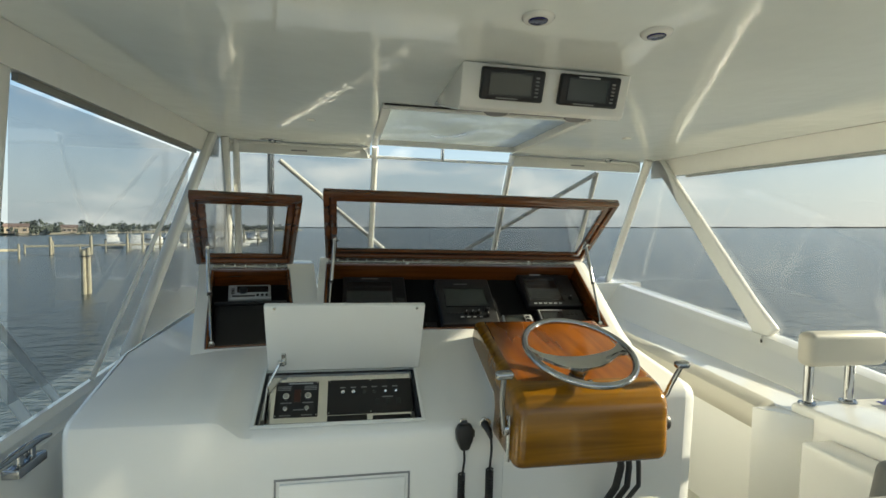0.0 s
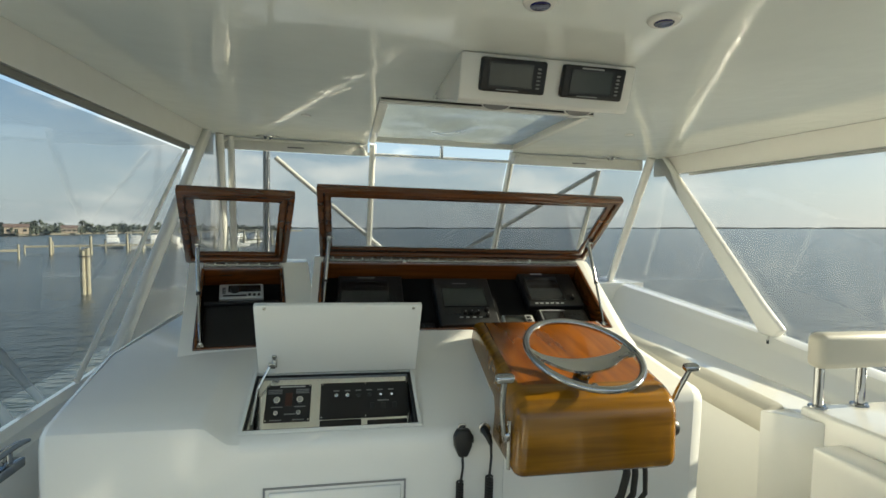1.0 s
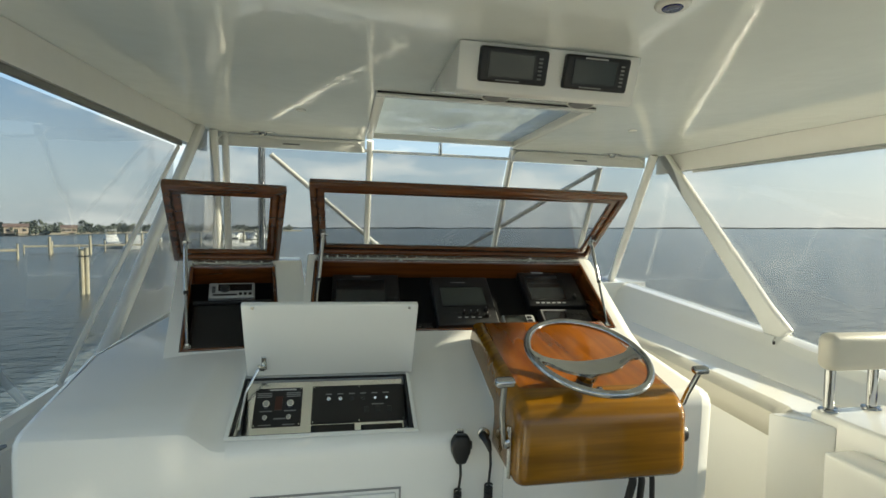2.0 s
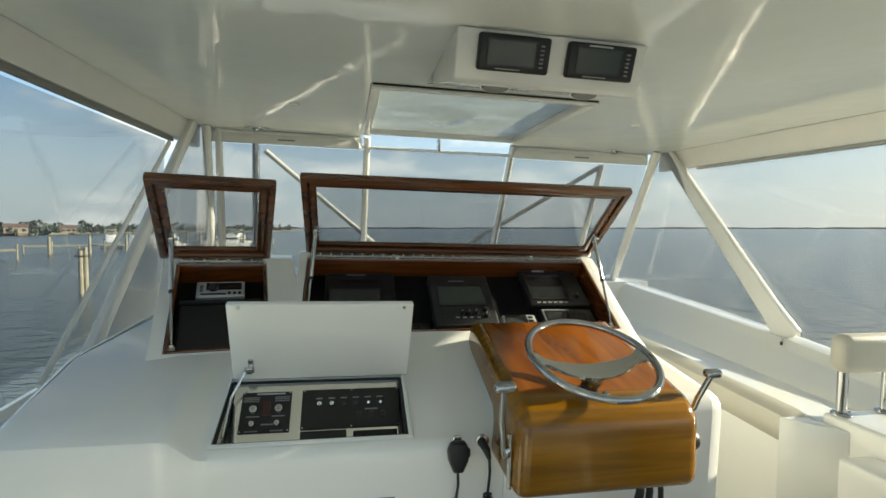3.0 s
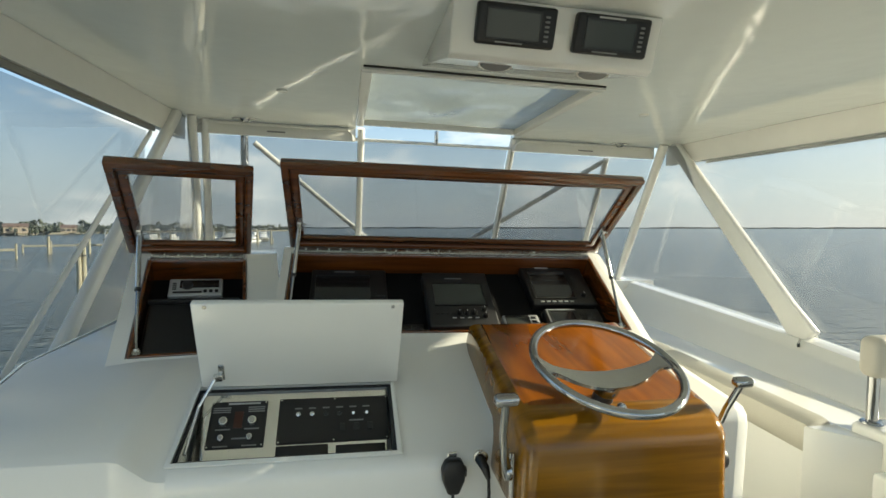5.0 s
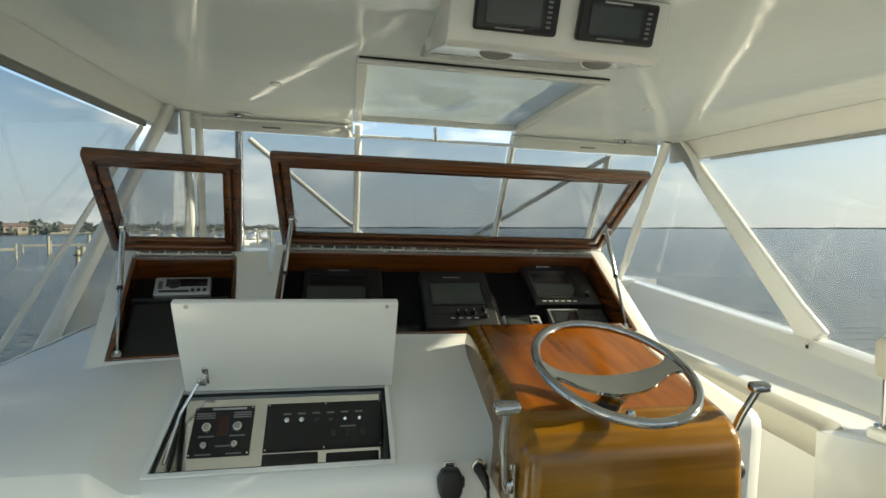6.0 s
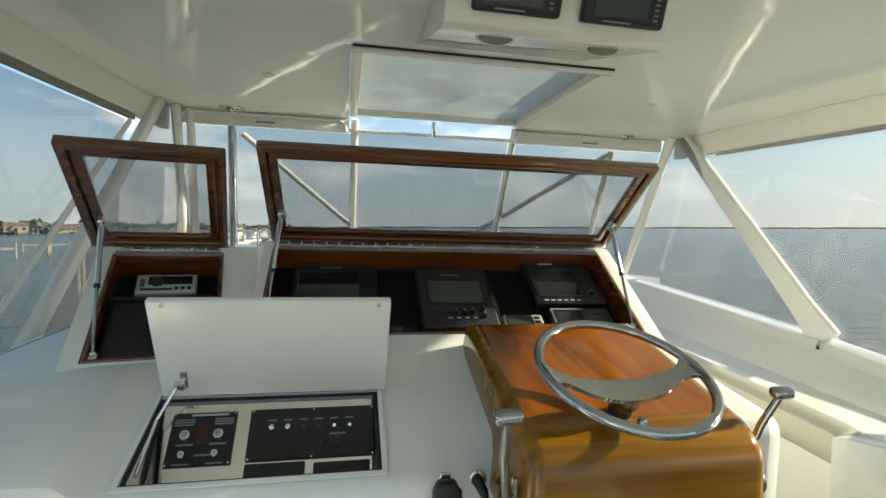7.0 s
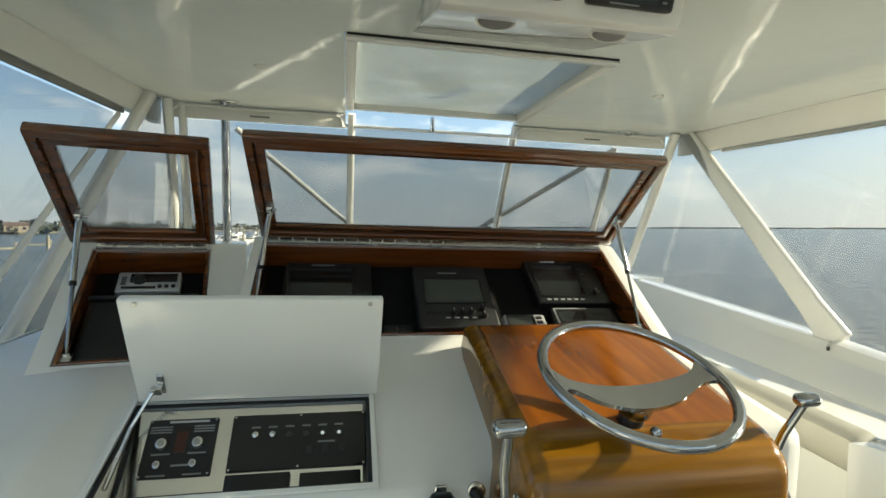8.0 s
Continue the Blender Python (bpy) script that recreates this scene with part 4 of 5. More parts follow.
# ---- the lower tray with its white lid ----
def breaker_tray():
    m = pose(TX0, 1.6104, 0.806, TRAY)
    w, h = TX1 - TX0, TRAY_H
    t = thing("control_tray", "recessed stainless control tray with black switch panels, white lid open", "control panel", tuple(on(m, w / 2, 0, h / 2)))
    part("rim", frame_on(m @ Matrix.Translation((-0.010, -0.002, -0.002)), w + 0.02, h + 0.020, 0.013, 0.005, 0.002), GELCOAT, t)
    part("gasket", frame_on(m @ Matrix.Translation((0.003, 0.006, 0.010)), w - 0.006, h - 0.016, 0.010, 0.006, 0.003), RUBBER, t)
    # the plate leans back into the well
    p = m @ Matrix.Translation((0, 0.012, 0.256)) @ pose(0, 0, 0, 25) @ Matrix.Translation((0, 0, -0.256))
    part("plate", block(0.013, w - 0.018, 0, 0.004, -0.012, 0.258, 0.001, 1, m=p), POLISHED, t, "polished stainless plate")
    part("well_wall", block(0.001, 0.006, 0.004, 0.090, 0.010, h - 0.004, 0.001, 1, m=m), STEEL, t)
    part("well_wall", block(w - 0.006, w - 0.001, 0.004, 0.090, 0.010, h - 0.004, 0.001, 1, m=m), BLACK, t)
    a = part("trim_panel", block(0.042, 0.190, -0.005, 0, 0.107, 0.236, 0.002, 1, m=p), BLACK, t, "black trim tab panel with knobs")
    for kx, kz, r in ((0.080, 0.177, 0.0145), (0.155, 0.177, 0.0145), (0.080, 0.132, 0.010), (0.153, 0.132, 0.010)):
        kn = part("knob", disc(r, 0.016, p @ pose(kx, -0.005, kz, 90), 22, r * 0.80, 0.002), STEEL, a)
        part("knob_cap", disc(r * 0.5, 0.002, p @ pose(kx, -0.0212, kz, 90), 16), CHROME, kn)
        part("legend", block(kx - 0.019, kx + 0.019, -0.0062, -0.0052, kz - 0.0215, kz - 0.0180, m=p), PRINT_DIM, a)
    for k in range(3):
        part("legend", block(0.048, 0.094, -0.0062, -0.0052, 0.204 + 0.006 * k, 0.207 + 0.006 * k, m=p), PRINT_DIM, a)
        part("legend", block(0.140, 0.184, -0.0062, -0.0052, 0.204 + 0.006 * k, 0.207 + 0.006 * k, m=p), PRINT_DIM, a)
    part("led_window", block(0.106, 0.129, -0.0065, -0.005, 0.160, 0.206, m=p), REDLED, a)
    part("legend", block(0.085, 0.170, -0.0062, -0.0052, 0.2265, 0.231, m=p), PRINT, a)
    part("legend", block(0.106, 0.144, -0.0062, -0.0052, 0.130, 0.134, m=p), PRINT_DIM, a)
    for kx in (0.047, 0.185):
        for kz in (0.112, 0.231):
            part("screw", disc(0.0025, 0.0015, p @ pose(kx, -0.005, kz, 90), 10), STEEL, a)
    b = part("breaker_panel", block(0.222, 0.530, -0.005, 0, 0.110, 0.238, 0.002, 1, m=p), BLACK, t, "black switch panel with toggles")
    for k in range(6):
        x = 0.276 + 0.038 * k
        tog = part("toggle_collar", disc(0.0070, 0.005, p @ pose(x, -0.005, 0.190, 90), 16, edge=0.001), STEEL if k < 2 else CHARCOAL, b)
        part("toggle", tube([on(p, x, -0.009, 0.190), on(p, x + 0.001, -0.024, 0.182)], 0.0035, 8, taper=[0.0026, 0.0042]), CHROME if k in (0, 1) else STEEL if k > 3 else CHARCOAL, tog)
        part("legend", block(x - 0.010, x + 0.010, -0.0062, -0.0052, 0.2055, 0.2095, m=p), PRINT_DIM, b)
    for k in range(3):
        x = 0.400 + 0.038 * k
        part("rocker", block(x - 0.008, x + 0.008, -0.009, -0.005, 0.138, 0.160, 0.002, 1, m=p), CHARCOAL, b)
    part("legend", block(0.418, 0.458, -0.0062, -0.0052, 0.166, 0.170, m=p), PRINT_DIM, b)
    for kx in (0.228, 0.376, 0.524):
        for kz in (0.115, 0.233):
            part("screw", disc(0.0025, 0.0015, p @ pose(kx, -0.005, kz, 90), 10), STEEL, b)
    part("lower_switch_box", block(0.224, 0.362, -0.014, 0, 0.062, 0.103, 0.003, 2, m=p), BLACK, t)
    part("lower_label_strip", block(0.382, 0.518, -0.008, 0, 0.066, 0.100, 0.003, 2, m=p), BLACK, t)
    # lid
    hinge = on(m, 0, -0.006, h + 0.006)
    lm = Matrix.Translation((hinge.x + 0.008, hinge.y, hinge.z)) @ pose(0, 0, 0, 24.5)
    lw = 0.553
    lid = part("lid", block(0, lw, -0.016, 0.006, 0.004, 0.287, 0.005, 3, m=lm), GELCOAT, t, "white gelcoat lid standing open")
    for x in (0.035, lw - 0.030):
        part("snap", disc(0.005, 0.004, lm @ pose(x, -0.016, 0.277, 90), 12), STEEL, lid)
    br = part("stay_bracket", block(0.050, 0.066, -0.022, -0.015, 0.035, 0.088, 0.002, 1, m=lm), STEEL, lid)
    part("stay_clip", block(0.038, 0.062, -0.034, -0.020, 0.040, 0.060, 0.003, 2, m=lm), STEEL, br)
    part("stay", tube([on(lm, 0.044, -0.028, 0.050), on(m, 0.016, 0.0, 0.200), on(m, 0.020, 0.012, 0.050)], 0.0045, 8), STEEL, lid)
    part("hinge_pin", tube([on(m, 0.02, -0.007, h + 0.004), on(m, w - 0.02, -0.007, h + 0.004)], 0.005, 8), STEEL, t)


breaker_tray()


# ---- the teak helm pod, wheel and levers ----
def helm_pod():
    t = thing("helm_pod", "golden varnished teak helm pod with rounded edges on the console", "helm pod", (0.715, 1.6, 0.75))
    side = [(2.04, 0.985), (1.975, 1.080), (1.405, 0.983), (1.338, 0.948), (1.330, 0.748), (1.590, 0.742), (1.575, 0.86), (1.60, 0.897), (1.985, 0.968)]
    bm = prism(side, 0.0, 1.0)
    for v in bm.verts:
        k = (v.co.y - 1.33) / 0.65
        lo, hi = 0.456 + 0.040 * k, 0.958 + 0.085 * k
        lo -= 0.012 * max(0.0, min(1.0, (1.0 - v.co.z) / 0.2))
        v.co.x = lo if v.co.x < 0.5 else hi
    bmesh.ops.recalc_face_normals(bm, faces=bm.faces)
    es = [e for e in bm.edges if e.calc_face_angle(0) > radians(15) and all(v.co.y < 2.02 for v in e.verts) and not all(v.co.y > 1.57 and v.co.z < 0.99 for v in e.verts)]
    bevel(bm, 0.046, 6, es)
    bm.normal_update()
    board = bm.copy()
    bmesh.ops.delete(board, geom=[f for f in board.faces if f.normal.z <= 0.975], context="FACES")
    bmesh.ops.delete(bm, geom=[f for f in bm.faces if f.normal.z > 0.975], context="FACES")
    part("body", bm, POD_TEAK, t, "golden varnished teak front and sides")
    part("top_board", board, POD_TOP, t, "reddish varnished teak top")
    # added bar that imitates the bright reflection down the rounded corner
    part("corner_glint_bar", tube([(0.4435, 1.375, 0.765), (0.4435, 1.375, 0.905)], 0.006, 10), STEEL, t, "thin steel bar standing in for the bright reflection by the front corner")
    return t


helm_pod()

WHEEL = pose(0.690, 1.432, 1.080, 21.4, 0, 4.6)


def steering_wheel():
    t = thing("steering_wheel", "polished chrome steering wheel with one broad curved spoke", "steering wheel", (0.690, 1.432, 1.080))
    n = 72
    rim = part("rim", tube([on(WHEEL, 0.174 * math.cos(6.28319 * k / n), 0.174 * math.sin(6.28319 * k / n), 0) for k in range(n)], 0.0105, 14, closed=True), CHROME, t)
    # the spoke: a dished crescent plate from side to side
    bm = bmesh.new()
    m = 26
    rows = []
    for k in range(m + 1):
        u = -1 + 2 * k / m
        x = 0.168 * u
        flare = max(0.0, abs(u) - 0.72) / 0.28
        up_y = 0.004 + 0.010 * u * u + 0.030 * flare ** 2
        lo_y = -0.060 * (1 - abs(u) ** 2.2) + 0.002 - 0.034 * flare ** 2
        drop = -0.030 * (1 - u * u)
        rows.append([bm.verts.new(on(WHEEL, x, y, drop + z)) for y, z in ((up_y, 0.004), (up_y * 0.5 + lo_y * 0.5, 0.001), (lo_y, 0.004), (lo_y, -0.004), (up_y * 0.5 + lo_y * 0.5, -0.007), (up_y, -0.004))])
    for a, b in zip(rows, rows[1:]):
        for k in range(6):
            bm.faces.new((a[k], a[(k + 1) % 6], b[(k + 1) % 6], b[k]))
    bm.faces.new(rows[0])
    bm.faces.new(rows[-1][::-1])
    part("spoke", bm, CHROME, t)
    part("hub", disc(0.030, 0.035, WHEEL @ pose(0, -0.022, -0.066), 28, 0.034, 0.004), CHROME, t)
    part("hub_shaft", disc(0.024, 0.055, WHEEL @ pose(0, -0.022, -0.118), 24, edge=0.003), BLACK, t)
    part("adjuster_knob", disc(0.010, 0.014, WHEEL @ pose(0.022, -0.060, -0.080, 60), 16, edge=0.003), CHROME, t)
    return t


steering_wheel()


def lever(base, bend, head, side, label):
    t = thing("throttle_lever", label, "throttle lever", base, "throttle levers")
    part("pivot", disc(0.022, 0.014, Matrix.Translation(base) @ pose(0, 0, 0, 0, 90, 0) @ pose(0, 0, -0.007), 22, edge=0.003), CHROME, t)
    part("arm", tube([base, Vector(base).lerp(Vector(bend), 0.5) + Vector((side * 0.004, -0.006, 0)), bend, head], 0.009, 12, taper=[0.012, 0.009, 0.0085, 0.008]), CHROME, t)
    h = Vector(head)
    part("handle", block(-0.026, 0.026, -0.014, 0.014, -0.011, 0.013, 0.0100, 4, m=Matrix.Translation(h) @ pose(0, 0, 0, 12, 0, 4)), CHROME, t, "chrome T-shaped grip")


lever((0.436, 1.385, 0.862), (0.404, 1.325, 0.968), (0.400, 1.298, 1.049), -1, "chrome throttle lever beside the teak helm pod")
lever((0.985, 1.440, 0.905), (1.010, 1.420, 0.96), (1.030, 1.394, 1.034), 1, "chrome gear lever beside the teak helm pod")


def socket(x, y, z):
    t = thing("power_socket", "black round socket on the side of the helm pod", "socket", (x, y, z))
    part("body", disc(0.030, 0.026, pose(x, y, z, 0, 90, 0), 20, 0.026, 0.004), BLACK, t)


socket(0.962, 1.40, 0.85)


def coil(top, length, r, turns, wire):
    n = turns * 10
    return [Vector(top) + Vector((r * math.cos(6.283 * turns * k / n), r * math.sin(6.283 * turns * k / n), -length * k / n)) for k in range(n + 1)]


def microphone(x, z):
    y = 1.582
    t = thing("radio_microphone", "black handheld radio microphone hanging on the console front", "microphone", (x, y, z))
    outline = [(-0.020, 0.035), (0.020, 0.035), (0.031, 0.012), (0.028, -0.018), (0.014, -0.052), (-0.014, -0.052), (-0.028, -0.018), (-0.031, 0.012)]
    part("body", prism([(x + a, z + b) for a, b in outline], y - 0.036, y - 0.006, 0.007, 3, axis="y"), BLACK, t)
    part("clip", block(x - 0.012, x + 0.012, y - 0.008, y - 0.001, z + 0.0, z + 0.045, 0.002, 1), STEEL, t)
    part("talk_key", block(x + 0.029, x + 0.034, y - 0.028, y - 0.014, z - 0.010, z + 0.014, 0.002, 1), CHARCOAL, t)
    part("cord", tube([(x, y - 0.02, z - 0.05), (x + 0.002, y - 0.022, z - 0.09), (x - 0.004, y - 0.02, z - 0.14)], 0.004, 8), RUBBER, t)
    part("coiled_cord", tube(coil((x - 0.006, y - 0.02, z - 0.135), 0.30, 0.010, 34, 0.004), 0.0035, 5), RUBBER, t)


microphone(0.356, 0.775)


def plug_cord(x, z):
    y = 1.582
    t = thing("cord_plug", "black plug with a coiled cord in a round steel socket", "plug", (x, y, z))
    part("socket_ring", disc(0.020, 0.008, pose(x, y + 0.004, z, 90), 22, edge=0.002), STEEL, t)
    part("plug", tube([(x - 0.004, y - 0.004, z), (x + 0.004, y - 0.035, z - 0.014), (x + 0.010, y - 0.042, z - 0.036)], 0.010, 12, taper=[0.013, 0.011, 0.006]), BLACK, t)
    part("cord", tube([(x + 0.010, y - 0.042, z - 0.034), (x + 0.015, y - 0.035, z - 0.08), (x + 0.013, y - 0.025, z - 0.15)], 0.0042, 8), RUBBER, t)
    part("coiled_cord", tube(coil((x + 0.013, y - 0.025, z - 0.148), 0.30, 0.011, 32, 0.004), 0.0038, 5), RUBBER, t)


plug_cord(0.432, 0.800)
# ---- overhead fittings ----
def overhead_pod():
    t = thing("overhead_display_housing", "white moulded housing under the ceiling carrying two displays", "housing", (0.745, 2.0, 2.10))
    body = prism([(1.853, 2.097), (1.909, 1.938), (1.935, 1.930), (2.50, 2.085), (2.50, 2.097)], 0.385, 1.090)
    bevel(body, 0.012, 3)
    part("body", body, GELCOAT, t)
    for x in (0.57, 0.93):
        part("vent_oval", disc(0.055, 0.006, pose(x, 2.02, 1.9518, -15.3 + 180) @ Matrix.Diagonal((1, 0.55, 1, 1)), 28, 0.048), PRINT_DIM, t)
        part("vent_rim", tube([on(pose(x, 2.02, 1.9545, -15.3 + 180), 0.058 * math.cos(k * 0.2244), 0.033 * math.sin(k * 0.2244), 0.002) for k in range(28)], 0.004, 6, closed=True), PAINT, t)
    return t


overhead_pod()
for x0, extra in ((0.457, 0), (0.780, 1)):
    m = pose(x0, 1.859, 2.0855, 18.7) @ pose(0, 0, -0.1205)
    t = thing("overhead_monitor", "black display with a grey screen and a column of keys", "monitor", tuple(on(m, 0.13, 0, 0.07)), "overhead monitors")
    part("case", block(0, 0.256, -0.035, 0.0, 0, 0.1205, 0.010, 3, m=m), BLACK, t)
    part("screen", block(0.034, 0.200, -0.0365, -0.033, 0.022, 0.100, m=m), LCD, t)
    part("bezel", frame_on(m @ Matrix.Translation((0.028, -0.034, 0.016)), 0.178, 0.090, 0.006, 0.004), CHARCOAL, t)
    for k in range(6):
        part("key", block(0.216, 0.232, -0.038, -0.034, 0.020 + 0.0138 * k, 0.027 + 0.0138 * k, 0.002, 1, m=m), PRINT_DIM, t)
    part("lettering", block(0.062, 0.150, -0.0362, -0.034, 0.0065, 0.0110, m=m), PRINT_DIM, t)
    if extra:
        part("lettering", block(0.070, 0.160, -0.0362, -0.034, 0.1080, 0.1135, m=m), PRINT, t)

for x, y in ((0.517, 1.432), (0.925, 1.447)):
    t = thing("ceiling_spotlight", "round white ceiling light with a dark blue lens", "ceiling light", (x, y, 2.10), "ceiling lights")
    part("ring", disc(0.052, 0.012, pose(x, y, 2.10, 180), 32, 0.044, 0.004), PAINT, t)
    part("lens", disc(0.031, 0.005, pose(x, y, 2.089, 180), 28, 0.027, 0.002), BLUE, t)

# pad-eyes under the ceiling edge; the domes are plain chrome, not lamps
for x, y in ((-0.60, 3.88), (2.16, 3.92)):
    t = thing("chrome_pad_eye", "chrome pad-eye fitting under the ceiling edge", "fitting", (x, y, 2.10), "ceiling fittings")
    part("base", prism([(x - 0.085, y), (x - 0.03, y - 0.03), (x + 0.03, y - 0.03), (x + 0.085, y), (x + 0.03, y + 0.03), (x - 0.03, y + 0.03)], 2.088, 2.0995, 0.003, 1, axis="z"), STEEL, t)
    part("dome", disc(0.036, 0.022, pose(x, y, 2.089, 180), 24, 0.020, 0.006), CHROME, t)

for x, y in ((-0.268, 3.124), (1.80, 3.05)):
    t = thing("ceiling_plug", "small round white plug in the ceiling", "plug", (x, y, 2.10))
    part("cap", disc(0.030, 0.008, pose(x, y, 2.10, 180), 24, 0.027, 0.003), PAINT, t)


def roof_hatch():
    t = thing("roof_hatch", "white-framed roof hatch with a wavy glossy panel", "hatch", (0.72, 3.3, 2.10), "", "structure")
    yf = 3.84
    part("side_bar", block(HX0 + 0.002, HX0 + 0.052, HY0 + 0.05, yf, 2.082, 2.16, 0.006, 2), PAINT, t)
    part("side_bar", block(HX1 - 0.052, HX1 - 0.002, HY0 + 0.05, yf, 2.082, 2.16, 0.006, 2), PAINT, t)
    part("rear_bar", block(HX0 + 0.002, HX1 - 0.002, HY0 + 0.002, HY0 + 0.05, 2.082, 2.16, 0.006, 2), PAINT, t)
    part("front_bar", block(HX0 + 0.052, HX1 - 0.052, yf - 0.030, yf, 2.088, 2.15, 0.006, 2), PAINT, t)
    part("gasket", block(HX0 + 0.01, HX1 - 0.01, HY0 - 0.010, HY0 + 0.001, 2.092, 2.0995, 0.002, 1), RUBBER, t)
    bm = bmesh.new()
    nx, ny = 24, 28
    rows = []
    for j in range(ny + 1):
        y = HY0 + 0.04 + (yf - HY0 - 0.04) * j / ny
        rows.append([])
        for i in range(nx + 1):
            x = HX0 + 0.04 + (HX1 - HX0 - 0.08) * i / nx
            e = math.sin(math.pi * i / nx) * math.sin(math.pi * j / ny)
            rows[-1].append(bm.verts.new((x, y, 2.125 + 0.034 * e * noise.noise(Vector((x * 3.1, y * 3.1, 1.0))) + 0.006 * e * noise.noise(Vector((x * 7, y * 7, 4.0))))))
    for j in range(ny):
        for i in range(nx):
            bm.faces.new((rows[j][i], rows[j][i + 1], rows[j + 1][i + 1], rows[j + 1][i]))
    bmesh.ops.solidify(bm, geom=bm.faces[:], thickness=0.006)
    part("panel", bm, HATCH, t)


roof_hatch()


# ---- starboard settee and seats ----
def settee():
    t = thing("settee", "white moulded starboard bench with a vinyl bolster", "bench", (2.1, 2.6, 0.0), "", "structure")
    part("base", prism([(1.985, 0.0), (1.985, 0.615), (4.28, 0.725), (4.28, 0.0)], 1.915, 2.359), GELCOAT, t)
    part("top_edge", loft([[(1.905, y, z), (1.905, y, z + 0.012), (2.05, y, z + 0.02), (2.05, y, z)] for y, z in ((1.98, 0.615), (4.28, 0.725))]), GELCOAT, t)
    part("corner_fillet", prism([(1.868, 1.984), (2.019, 1.80), (2.019, 1.984)], 0.0, 0.648, 0.006, 2, axis="z"), GELCOAT, t)
    return t


settee()


def bolster():
    t = thing("bench_bolster", "cream vinyl bolster cushion along the bench edge", "cushion", (1.92, 2.4, 0.6))
    sec = lambda y, r: [(1.912, y, 0.525 + 0.055 * (y - 2.0) + r), (1.895, y, 0.545 + 0.055 * (y - 2.0) + r * 0.5), (1.885, y, 0.595 + 0.055 * (y - 2.0)), (1.90, y, 0.642 + 0.055 * (y - 2.0) - r * 0.4), (1.93, y, 0.660 + 0.055 * (y - 2.0) - r), (2.00, y, 0.664 + 0.055 * (y - 2.0) - r), (2.02, y, 0.635 + 0.055 * (y - 2.0)), (1.915, y, 0.635 + 0.055 * (y - 2.0))]
    part("cover", loft([sec(1.985, 0.02), sec(2.0, 0.004), sec(2.02, 0.0), sec(3.0, 0.0), sec(4.2, 0.0)]), CUSHION, t)


bolster()


def companion_seat():
    t = thing("companion_seat_base", "white moulded seat base with a step", "seat base", (2.2, 1.5, 0.0))
    part("base", block(2.02, 2.64, 0.70, 1.93, 0.0, 0.685, 0.02, 3), GELCOAT, t)
    part("front_step", block(1.86, 2.018, 0.70, 1.72, 0.0, 0.595, 0.015, 3), GELCOAT, t)
    b = thing("seat_backrest", "white padded backrest on two chrome posts", "backrest", (2.2, 1.88, 0.69))
    part("cushion", block(2.03, 2.47, 1.84, 1.93, 0.865, 1.025, 0.035, 5), CUSHION, b)
    for x in (2.075, 2.305):
        part("post", tube([(x, 1.89, 0.69), (x, 1.89, 0.90)], 0.020, 16), CHROME, b)
        fl = part("flange", disc(0.040, 0.010, pose(x, 1.89, 0.686), 24, 0.034, 0.003), CHROME, b)
        for dx in (-0.034, 0.034):
            part("bolt", disc(0.008, 0.006, pose(x + dx, 1.885, 0.692), 10, edge=0.002), CHROME, fl)


companion_seat()


def helm_chair(x0, x1, y0, y1, z0, z1, mat, label, lean=8):
    t = thing("helm_chair", label, "chair", ((x0 + x1) / 2, (y0 + y1) / 2, 0), "helm chairs")
    c = Matrix.Translation(((x0 + x1) / 2, (y0 + y1) / 2, z0)) @ pose(0, 0, 0, lean)
    w, d, h = (x1 - x0) / 2, (y1 - y0) / 2, z1 - z0
    part("backrest", block(-w, w, -d, d, 0, h, 0.035, 4, m=c), mat, t)
    part("seat", block(-w, w, -d - 0.45, d, -0.10, 0.0, 0.03, 3, m=Matrix.Translation(c.translation)), mat, t)
    part("pedestal", disc(0.06, z0 - 0.10, pose((x0 + x1) / 2, (y0 + y1) / 2 - 0.2, 0), 24), STEEL, t)
    part("foot", disc(0.18, 0.03, pose((x0 + x1) / 2, (y0 + y1) / 2 - 0.2, 0), 28, 0.15, 0.006), STEEL, t)


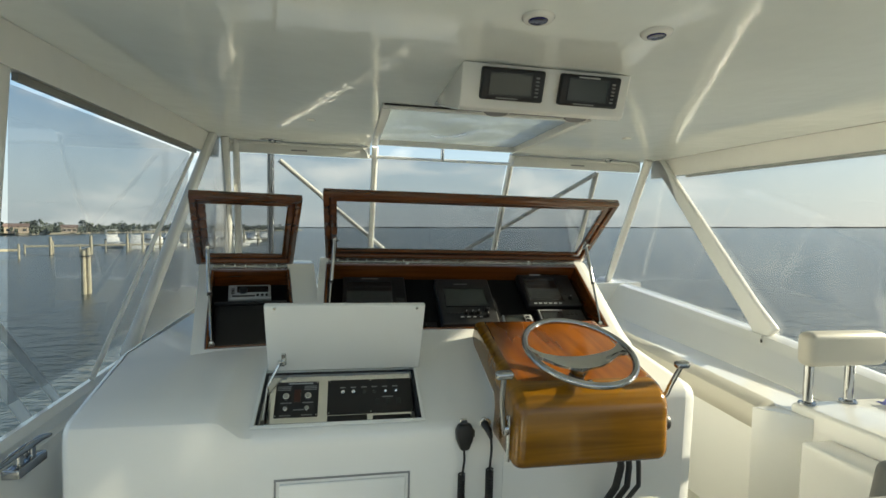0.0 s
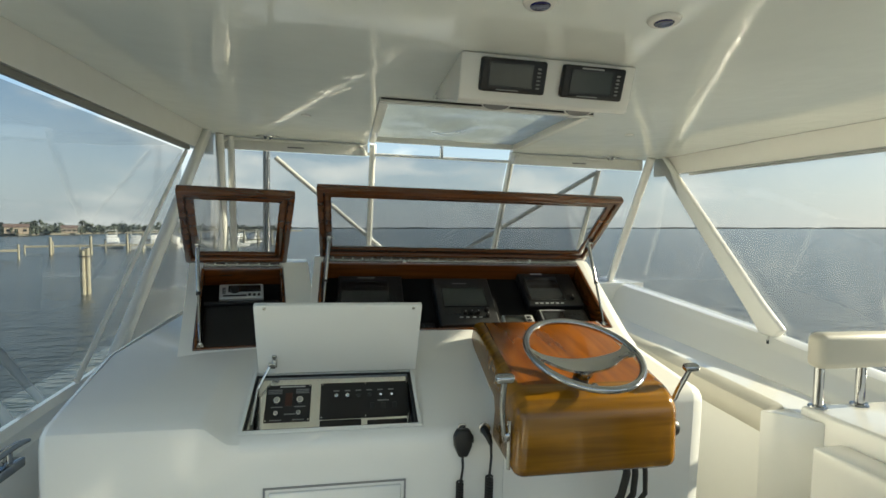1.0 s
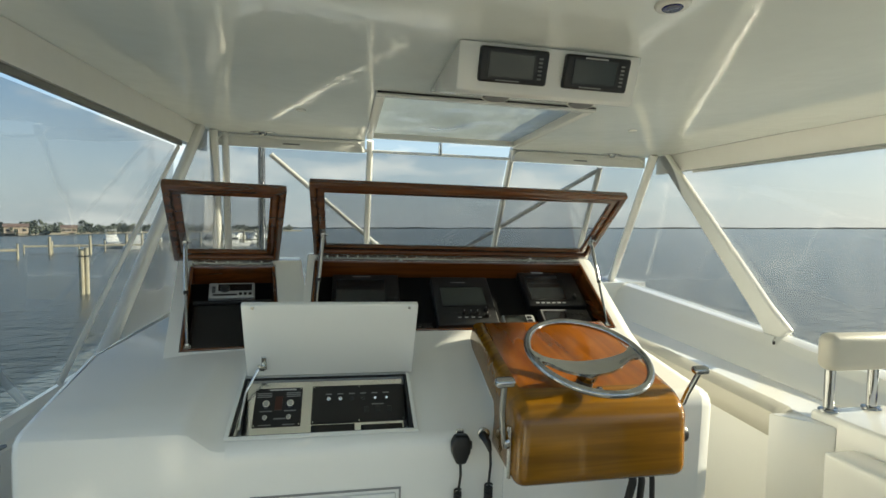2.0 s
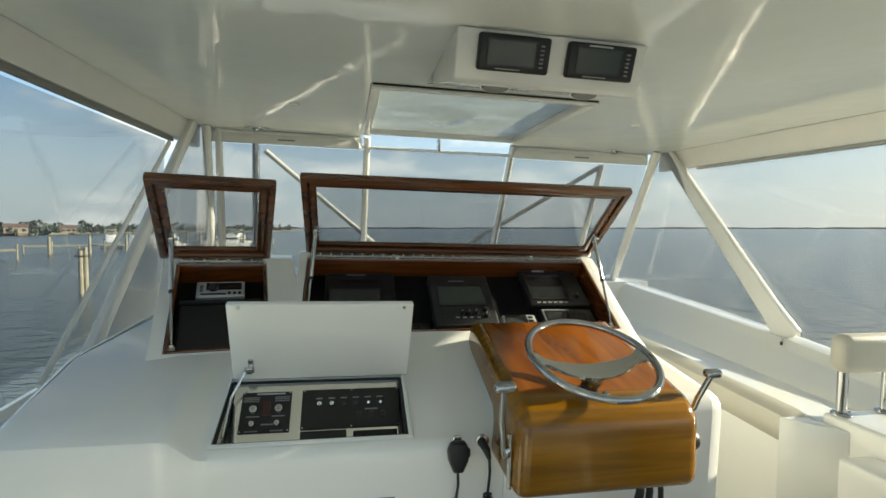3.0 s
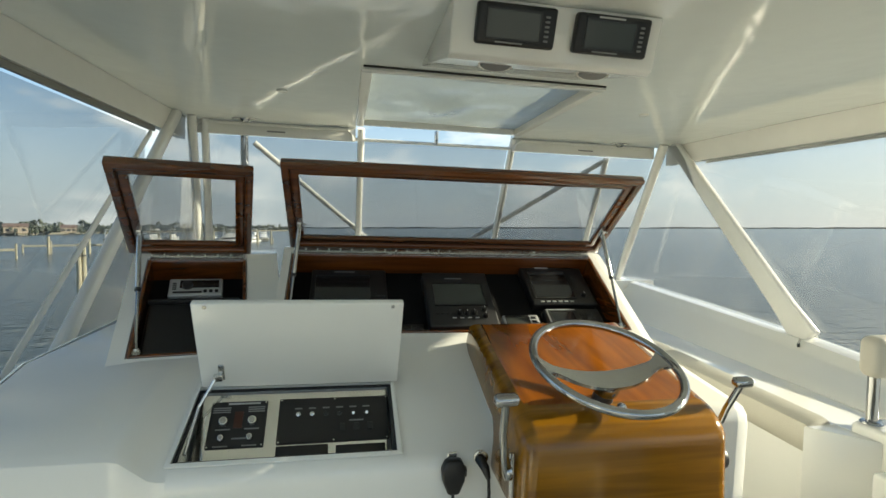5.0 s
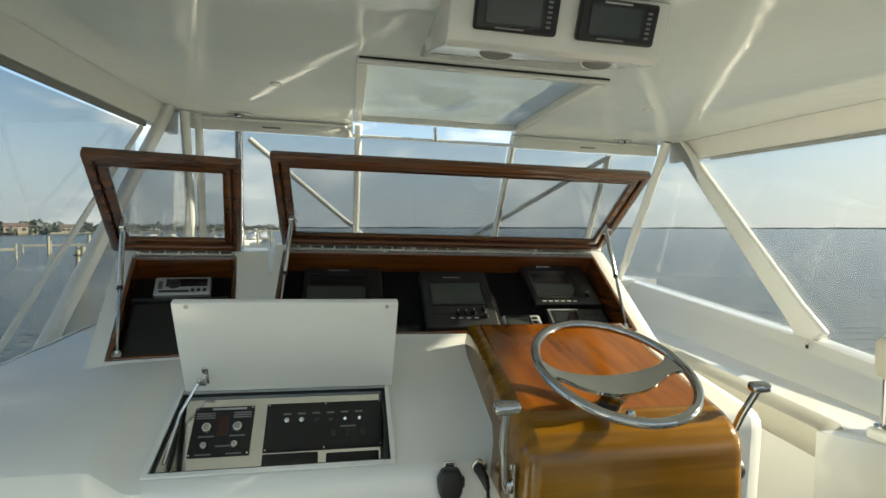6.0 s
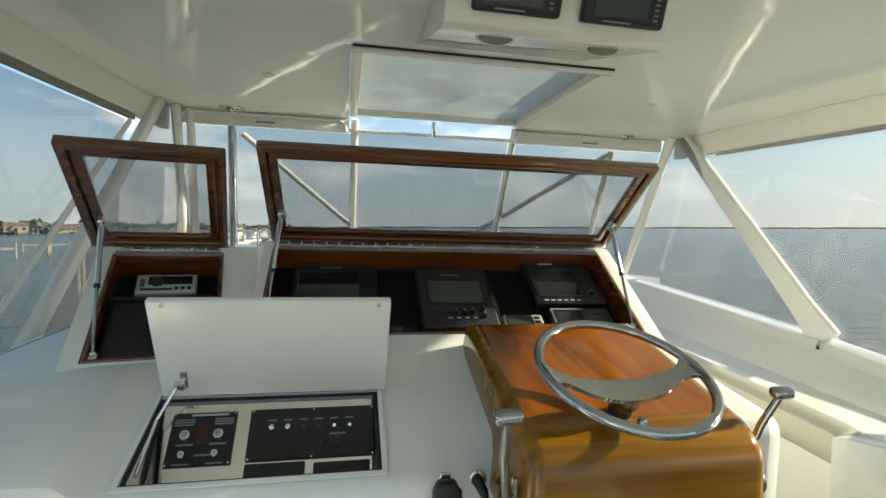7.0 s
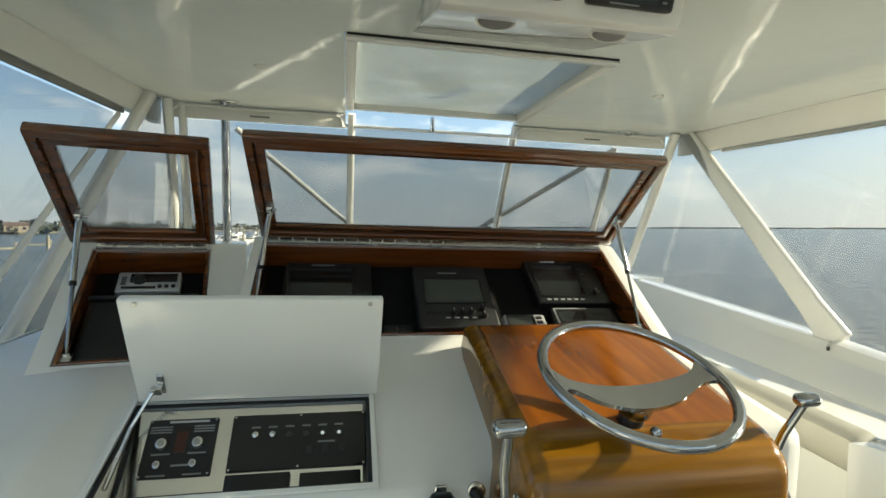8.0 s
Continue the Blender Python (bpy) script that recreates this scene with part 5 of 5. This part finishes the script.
helm_chair(1.52, 1.98, 1.12, 1.22, 0.50, 0.80, GREY, "grey vinyl helm chair back on a steel pedestal")
helm_chair(1.00, 1.34, 0.94, 1.02, 0.50, 0.825, GREY, "rounded grey vinyl chair back on a steel pedestal")
helm_chair(0.51, 0.76, 1.04, 1.14, 0.50, 0.800, CUSHION, "white vinyl helm chair back on a steel pedestal")


def small_things():
    t = thing("blue_towel", "crumpled blue cloth on the white seat base", "cloth", (2.45, 1.80, 0.686))
    bm = bmesh.new()
    rows = []
    for j in range(9):
        rows.append([bm.verts.new((2.40 + 0.16 * i / 8, 1.70 + 0.14 * j / 8, 0.700 + 0.022 * noise.noise(Vector((i * 0.7, j * 0.7, 2))))) for i in range(9)])
    for j in range(8):
        for i in range(8):
            bm.faces.new((rows[j][i], rows[j][i + 1], rows[j + 1][i + 1], rows[j + 1][i]))
    bmesh.ops.solidify(bm, geom=bm.faces[:], thickness=0.012)
    part("fold", bm, CLOTH, t)

    c = thing("mooring_cleat", "chrome cleat on the port coaming ledge", "cleat", (-0.985, 1.68, 0.715))
    part("horn", tube([(-0.99, 1.56, 0.747), (-0.985, 1.61, 0.755), (-0.985, 1.68, 0.756), (-0.985, 1.75, 0.755), (-0.98, 1.80, 0.748)], 0.012, 12, taper=[0.006, 0.011, 0.013, 0.011, 0.006]), CHROME, c)
    for y in (1.65, 1.71):
        part("foot", disc(0.013, 0.036, pose(-0.985, y, 0.716), 16, 0.010), CHROME, c)
    part("base", block(-1.010, -0.960, 1.61, 1.75, 0.690, 0.720, 0.006, 3), CHROME, c)

    w = thing("wiring_loom", "black flexible cables hanging under the helm pod", "cables", (0.90, 1.46, 0.74))
    for k, (x, s) in enumerate(((0.865, 0.0), (0.895, 0.03), (0.930, 0.05))):
        part("cable", tube([(x, 1.47, 0.750), (x + 0.004, 1.46, 0.68), (x + s * 0.4, 1.48, 0.60), (x + s * 0.2 - 0.02, 1.53, 0.50), (x - 0.03, 1.592, 0.42)], 0.012 - 0.002 * k, 10), RUBBER, w)

    for x, z in ((0.470, 0.690), (0.492, 0.655)):
        q = thing("screw_head", "small bright screw in the console front", "screw", (x, 1.584, z), "console screws")
        part("head", disc(0.005, 0.003, pose(x, 1.590, z, 90), 12, 0.003), CHROME, q)


small_things()
